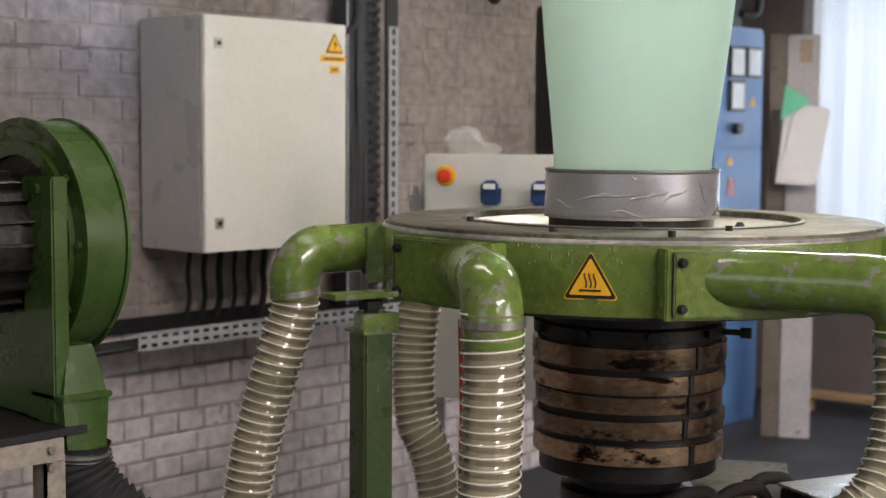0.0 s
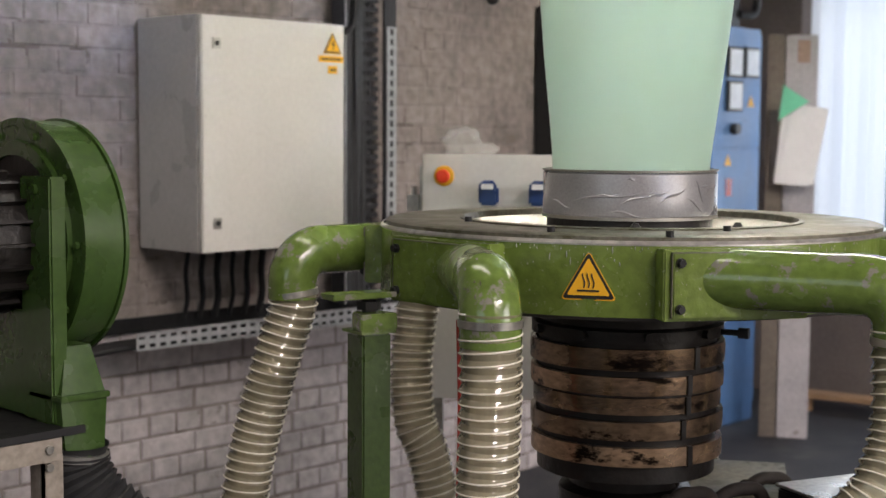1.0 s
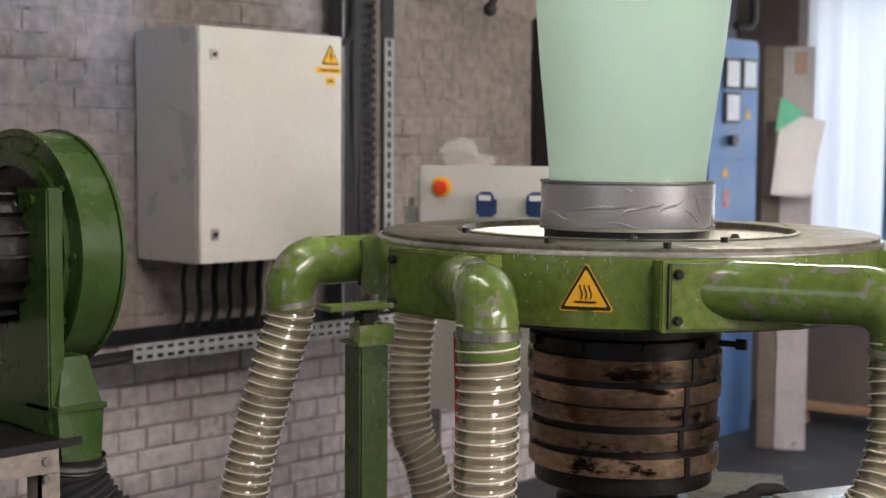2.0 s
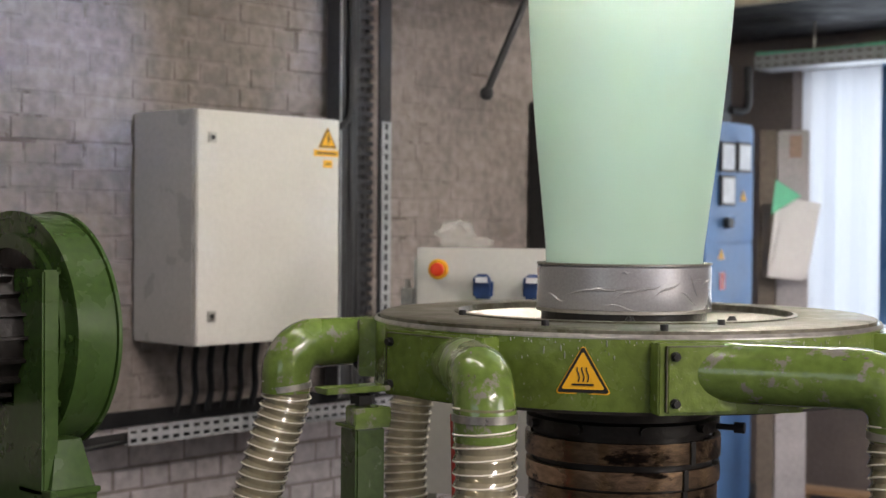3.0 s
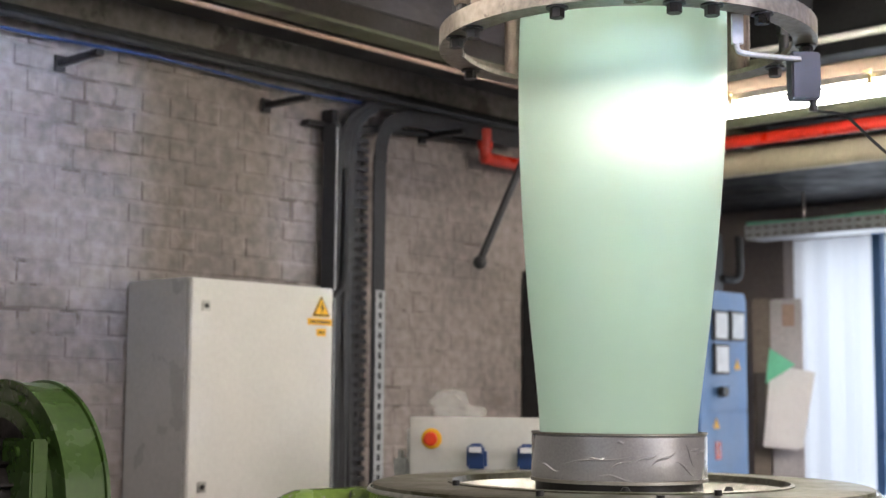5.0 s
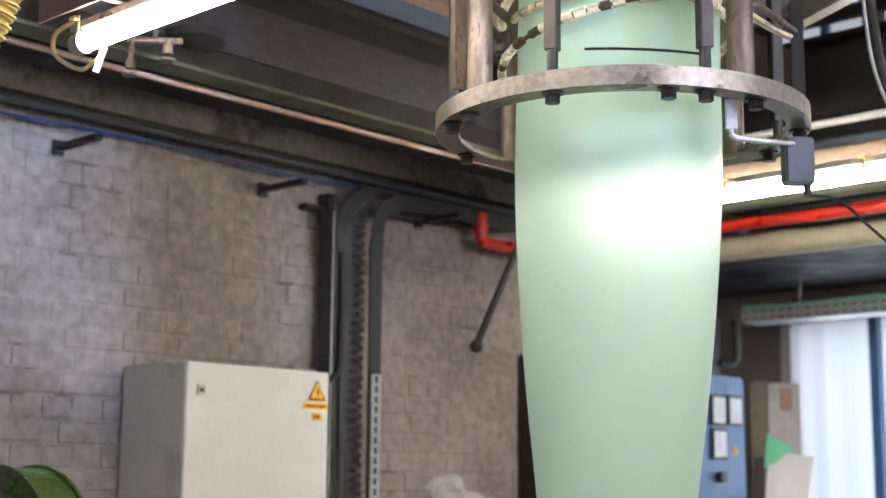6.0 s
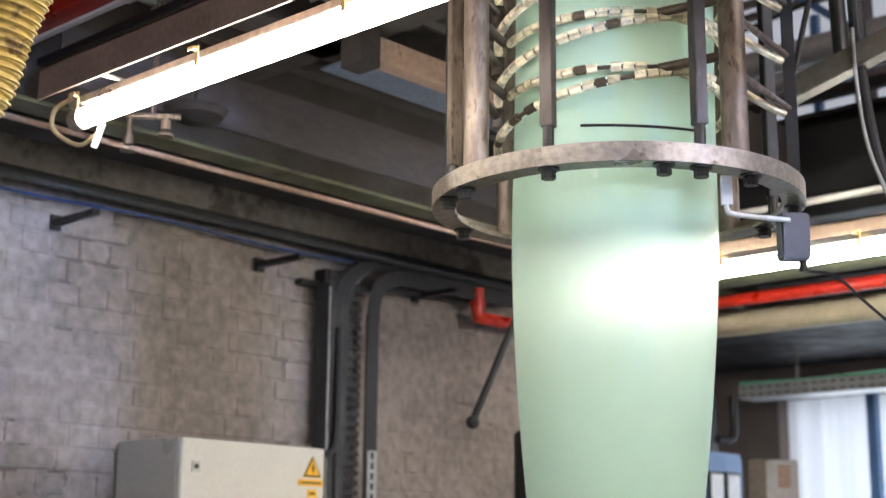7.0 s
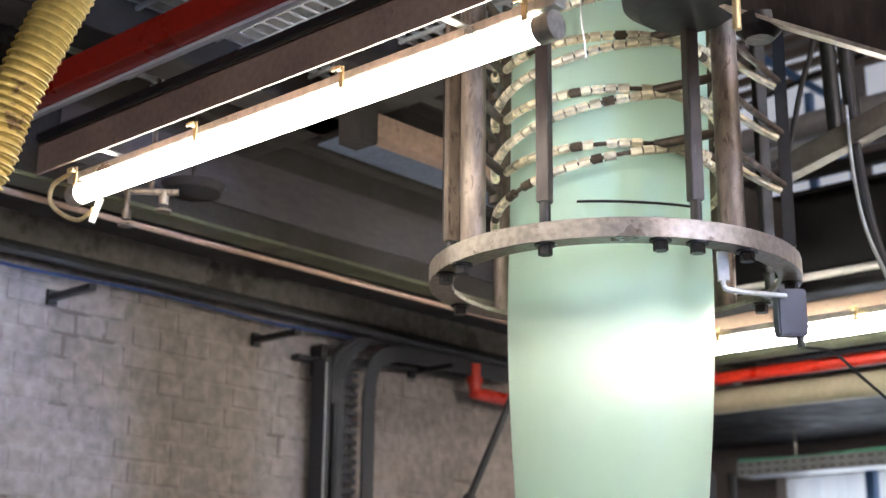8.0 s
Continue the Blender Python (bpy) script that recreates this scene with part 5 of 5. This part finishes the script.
# pipes along the far side
for name, x, z, r, mat, lab in (("red_pipe", 5.10, 2.585, 0.028, RED, "red painted sprinkler pipe under the deck"),
                                ("beige_pipe", 5.42, 2.55, 0.06, BEIGE, "beige painted pipe under the deck"),
                                ("green_duct", 4.88, 2.64, 0.045, GREY_GREEN, "pale green grey duct under the deck"),
                                ("white_conduit", 4.55, 2.80, 0.014, CABINET, "thin pale conduit under the deck")):
    pipe = thing(name, lab, "pipe", "deck pipes")
    part("pipe", Shape().rod((x, -0.5, z), (x, 3.6, z), r, 18), mat, pipe)
    for y in (0.6, 3.3):
        part("hanger", Shape().rod((x, y, z), (x, y, 3.11 if y > 2.2 or x > 5.6 else 2.9), 0.006), STEEL, pipe)

# yellow duct hose hanging close by
hose([(1.36, 1.95, 3.1), (1.33, 1.98, 2.9), (1.262, 2.02, 2.72), (1.222, 2.06, 2.606), (1.187, 2.09, 2.49), (1.163, 2.12, 2.39), (1.14, 2.15, 2.27), (1.06, 2.24, 2.12), (0.9, 2.45, 2.05)], 0.041,
     "dirty yellow ribbed duct hose", 0.0165, YELLOW_HOSE, YELLOW_HOSE, False, Matrix.Identity(4), "yellow_hose", 0.003)

# frame of the upper hall seen through the deck opening
hall = thing("upper_frame", "blue painted steel trusses of the upper hall", "frame")
for a, b, r in (((6.6, 3.62, 4.72), (6.6, 3.1, 4.27), 0.028), ((6.6, 3.34, 3.2), (6.6, 3.34, 4.42), 0.03), ((6.6, 3.1, 3.2), (6.6, 3.1, 4.05), 0.032), ((6.6, 2.6, 3.2), (6.6, 2.6, 5.9), 0.04), ((6.6, 0.2, 5.05), (6.6, 4.4, 5.05), 0.035), ((6.6, 3.2, 4.0), (6.6, 2.7, 4.4), 0.025)):
    part("strut", Shape().rod(a, b, r, 4), BLUE, hall)
part("tie_bar", Shape().box(6.0, 6.05, 1.2, 3.9, 3.72, 3.775), BLACK, hall, "black tie bar")
part("tie_bar", Shape().rod((6.3, 3.7, 4.30), (6.3, 2.2, 4.52), 0.014, 8), BLACK, hall, "black tie bar")
for k in range(5):
    part("roof_slat", Shape().box(6.85, 6.9, 1.8, 4.2, 4.62 + 0.085 * k, 4.66 + 0.085 * k), POST_SIDE, hall, "grey roof slat")
for z0, z1 in ((3.4, 4.15), (4.32, 4.95), (5.1, 5.7)):
    solid("hall_window", Shape().box(END_X - 0.06, END_X - 0.02, 0.6, 2.5, z0, z1).box(END_X - 0.06, END_X - 0.02, 2.6, 3.25, z0, z1).box(END_X - 0.06, END_X - 0.02, 3.35, 4.3, z0, z1), HALL_GLOW, "row of bright hall windows far above the deck", "window", "structure")
brace = thing("steel_brace", "brown steel channel braces at the deck opening", "brace")


def bar_between(a, b, w, h, twist=0.0):
    """A rectangular bar from a to b, w wide and h high."""
    a, b = Vector(a), Vector(b)
    m = Matrix.Translation(a) @ (b - a).to_track_quat("X", "Z").to_matrix().to_4x4() @ pose(0, 0, 0, twist)
    return Shape().box(0, (b - a).length, -w / 2, w / 2, -h / 2, h / 2, m)


part("channel", bar_between(spot(0.62, 2.75, 2.90), spot(1.02, 2.36, 2.56), 0.05, 0.10), BAR_STEEL, brace, bevel=0.003)
part("edge", bar_between(spot(0.60, 2.74, 2.84), spot(1.0, 2.35, 2.50), 0.06, 0.008), RING_STEEL, brace, "pale worn lower edge")
part("bearer", bar_between(spot(0.95, 3.45, 2.70), spot(1.24, 3.15, 2.80), 0.05, 0.06), POST_SIDE, brace, bevel=0.003)
part("upright", Shape().rod(spot(1.115, 3.5, 2.80), spot(1.10, 3.5, 3.3), 0.022, 12), BLACK, brace)
part("upright", Shape().rod(spot(1.165, 3.5, 2.80), spot(1.15, 3.5, 3.3), 0.022, 12), BLACK, brace)
head = thing("winch_head", "dark cast iron head hanging over the cage", "fitting")
q = spot(0.56, 2.72, 0)
part("disc", Shape().lathe([(0, 2.80), (0.10, 2.80), (0.135, 2.825), (0.14, 2.86), (0, 2.90)], 40, Matrix.Translation((q.x, q.y, 0)), closed=False), BLACK, head)
q = spot(0.70, 2.66, 0)
part("cap", Shape().lathe([(0, 2.715), (0.03, 2.715), (0.048, 2.735), (0.045, 2.765), (0.012, 2.78), (0.012, 3.1), (0, 3.1)], 28, Matrix.Translation((q.x, q.y, 0)), closed=False), BURNT, head)
part("eye_bolt", Shape().rod(spot(0.645, 2.62, 2.72), spot(0.645, 2.62, 2.86), 0.009), BRASS, head)
q = spot(0.56, 2.72, 0)
part("stem", Shape().rod((q.x, q.y, 2.89), (q.x, q.y, 3.12), 0.03), BURNT, head)
solid("loose_wire", Shape().sweep(smooth_path([spot(0.335, 2.75, 2.9), spot(0.338, 2.75, 2.80), spot(0.345, 2.75, 2.735), spot(0.347, 2.75, 2.70)]), 0.0016, 6), WHITE, "thin white wire hanging beside the lamp", "wire")
solid("edge_plate", Shape().box(4.60, 4.66, 0.78, 2.75, 2.83, 3.095), BLACK, "black steel edge plate under the deck opening", "beam", "structure", bevel=0.003)
solid("hall_duct", Shape().rod((6.2, -1.4, 4.12), (6.2, 3.8, 4.06), 0.07, 24).rod((6.2, -1.4, 3.99), (6.2, 3.8, 3.93), 0.05, 24).rod((6.2, 1.0, 4.1), (6.2, 1.0, 6.0), 0.01), GALV, "pair of grey ventilation ducts in the upper hall", "duct")
solid("deck_edge", Shape().box(5.55, 5.62, -1.5, 3.4, 3.0, 3.42), BLACK, "black kick plate at the deck edge", "beam", "structure")
solid("black_cable", Shape().sweep(smooth_path([spot(1.085, 3.3, 3.2), spot(1.09, 3.3, 2.85), spot(1.105, 3.3, 2.65), spot(1.125, 3.3, 2.5), spot(1.16, 3.3, 2.38), spot(1.25, 3.3, 2.2)]), 0.014, 10), RUBBER, "black cable bundle hanging at the deck opening", "cable")
solid("thin_cable", Shape().sweep(smooth_path([spot(1.09, 3.5, 3.2), spot(1.06, 3.5, 3.06), spot(1.03, 3.5, 2.97), spot(0.985, 3.5, 2.78)]), 0.008, 8), RUBBER, "thin black cable slung beside the cage", "cable")
solid("steel_wire", Shape().sweep(smooth_path([spot(1.075, 3.28, 2.82), spot(1.08, 3.28, 2.65), spot(1.10, 3.28, 2.5), spot(1.15, 3.28, 2.36)]), 0.005, 8), GALV, "thin bright steel wire beside the cable bundle", "wire")

# ---------------------------------------------------------------- bricks, last
def brick_shape(w, h, d=0.0048, c=0.0042):
    """A brick's face: a block with chamfered front edges; x along the wall, front at -d."""
    v = [(0, 0, 0), (w, 0, 0), (w, 0, h), (0, 0, h), (0, -d + c, 0), (w, -d + c, 0), (w, -d + c, h), (0, -d + c, h),
         (c, -d, c), (w - c, -d, c), (w - c, -d, h - c), (c, -d, h - c)]
    f = [(8, 9, 10, 11), (4, 5, 9, 8), (5, 6, 10, 9), (6, 7, 11, 10), (7, 4, 8, 11), (0, 1, 5, 4), (1, 2, 6, 5), (2, 3, 7, 6), (3, 0, 4, 7)]
    return v, f


random.seed(17)
PITCH, JOINT = 0.0765, 0.008
kinds = {}
for kind_name, w in (("stretcher", 0.217), ("header", 0.1035)):
    v, f = brick_shape(w, PITCH - JOINT)
    s = Shape().put(v, f)
    kinds[kind_name] = (w, mesh_of("brick", s, BRICK, angle=25), v, f)
rest, low_bricks = Shape(), Shape()
count = 0
for row in range(int(2.75 / PITCH)):
    w, me, v, f = kinds["stretcher" if row % 2 else "header"]
    x = 1.7 + (0.056 if row % 2 else 0.0)
    while x < 5.45:
        z = row * PITCH + 0.004 + random.uniform(-0.0015, 0.0015)
        m = pose(x + random.uniform(-0.002, 0.002), WALL_Y + 0.0125 + random.uniform(-0.001, 0.0035), z, random.uniform(-0.6, 0.6), random.uniform(-0.4, 0.4), random.uniform(-0.5, 0.5))
        if 2.05 < x < 3.5 and z > 1.28 and count < 300:
            ob = new("brick", me)
            ob.parent = wall_west
            ob.matrix_basis = m
            count += 1
        else:
            (low_bricks if z < 0.79 else rest).put(v, f, m)
        x += w + JOINT * random.uniform(0.5, 1.3)
for name, shape, mat, lab in (("brick_courses", rest, BRICK, "sooty whitewashed brick courses"), ("lower_brick_courses", low_bricks, PALE_BRICK, "newly whitewashed lower brick courses")):
    me = bpy.data.meshes.new(name)
    me.from_pydata(shape.v, [], shape.f)
    me.materials.append(mat)
    tagged(new(name, me), lab, kind="stuff").parent = wall_west


def motions():
    """The film bubble breathes a little as it rises."""
    walk(bubble, [(t, MACHINE @ pose(0.0015 * math.sin(t * 2.1), 0.001 * math.cos(t * 1.7), 1.42, 0, 0.9, 0) @ pose(0, 0, -1.42)) for t in (0, 1, 2, 3, 4, 5, 6, 7, 8)])


motions()
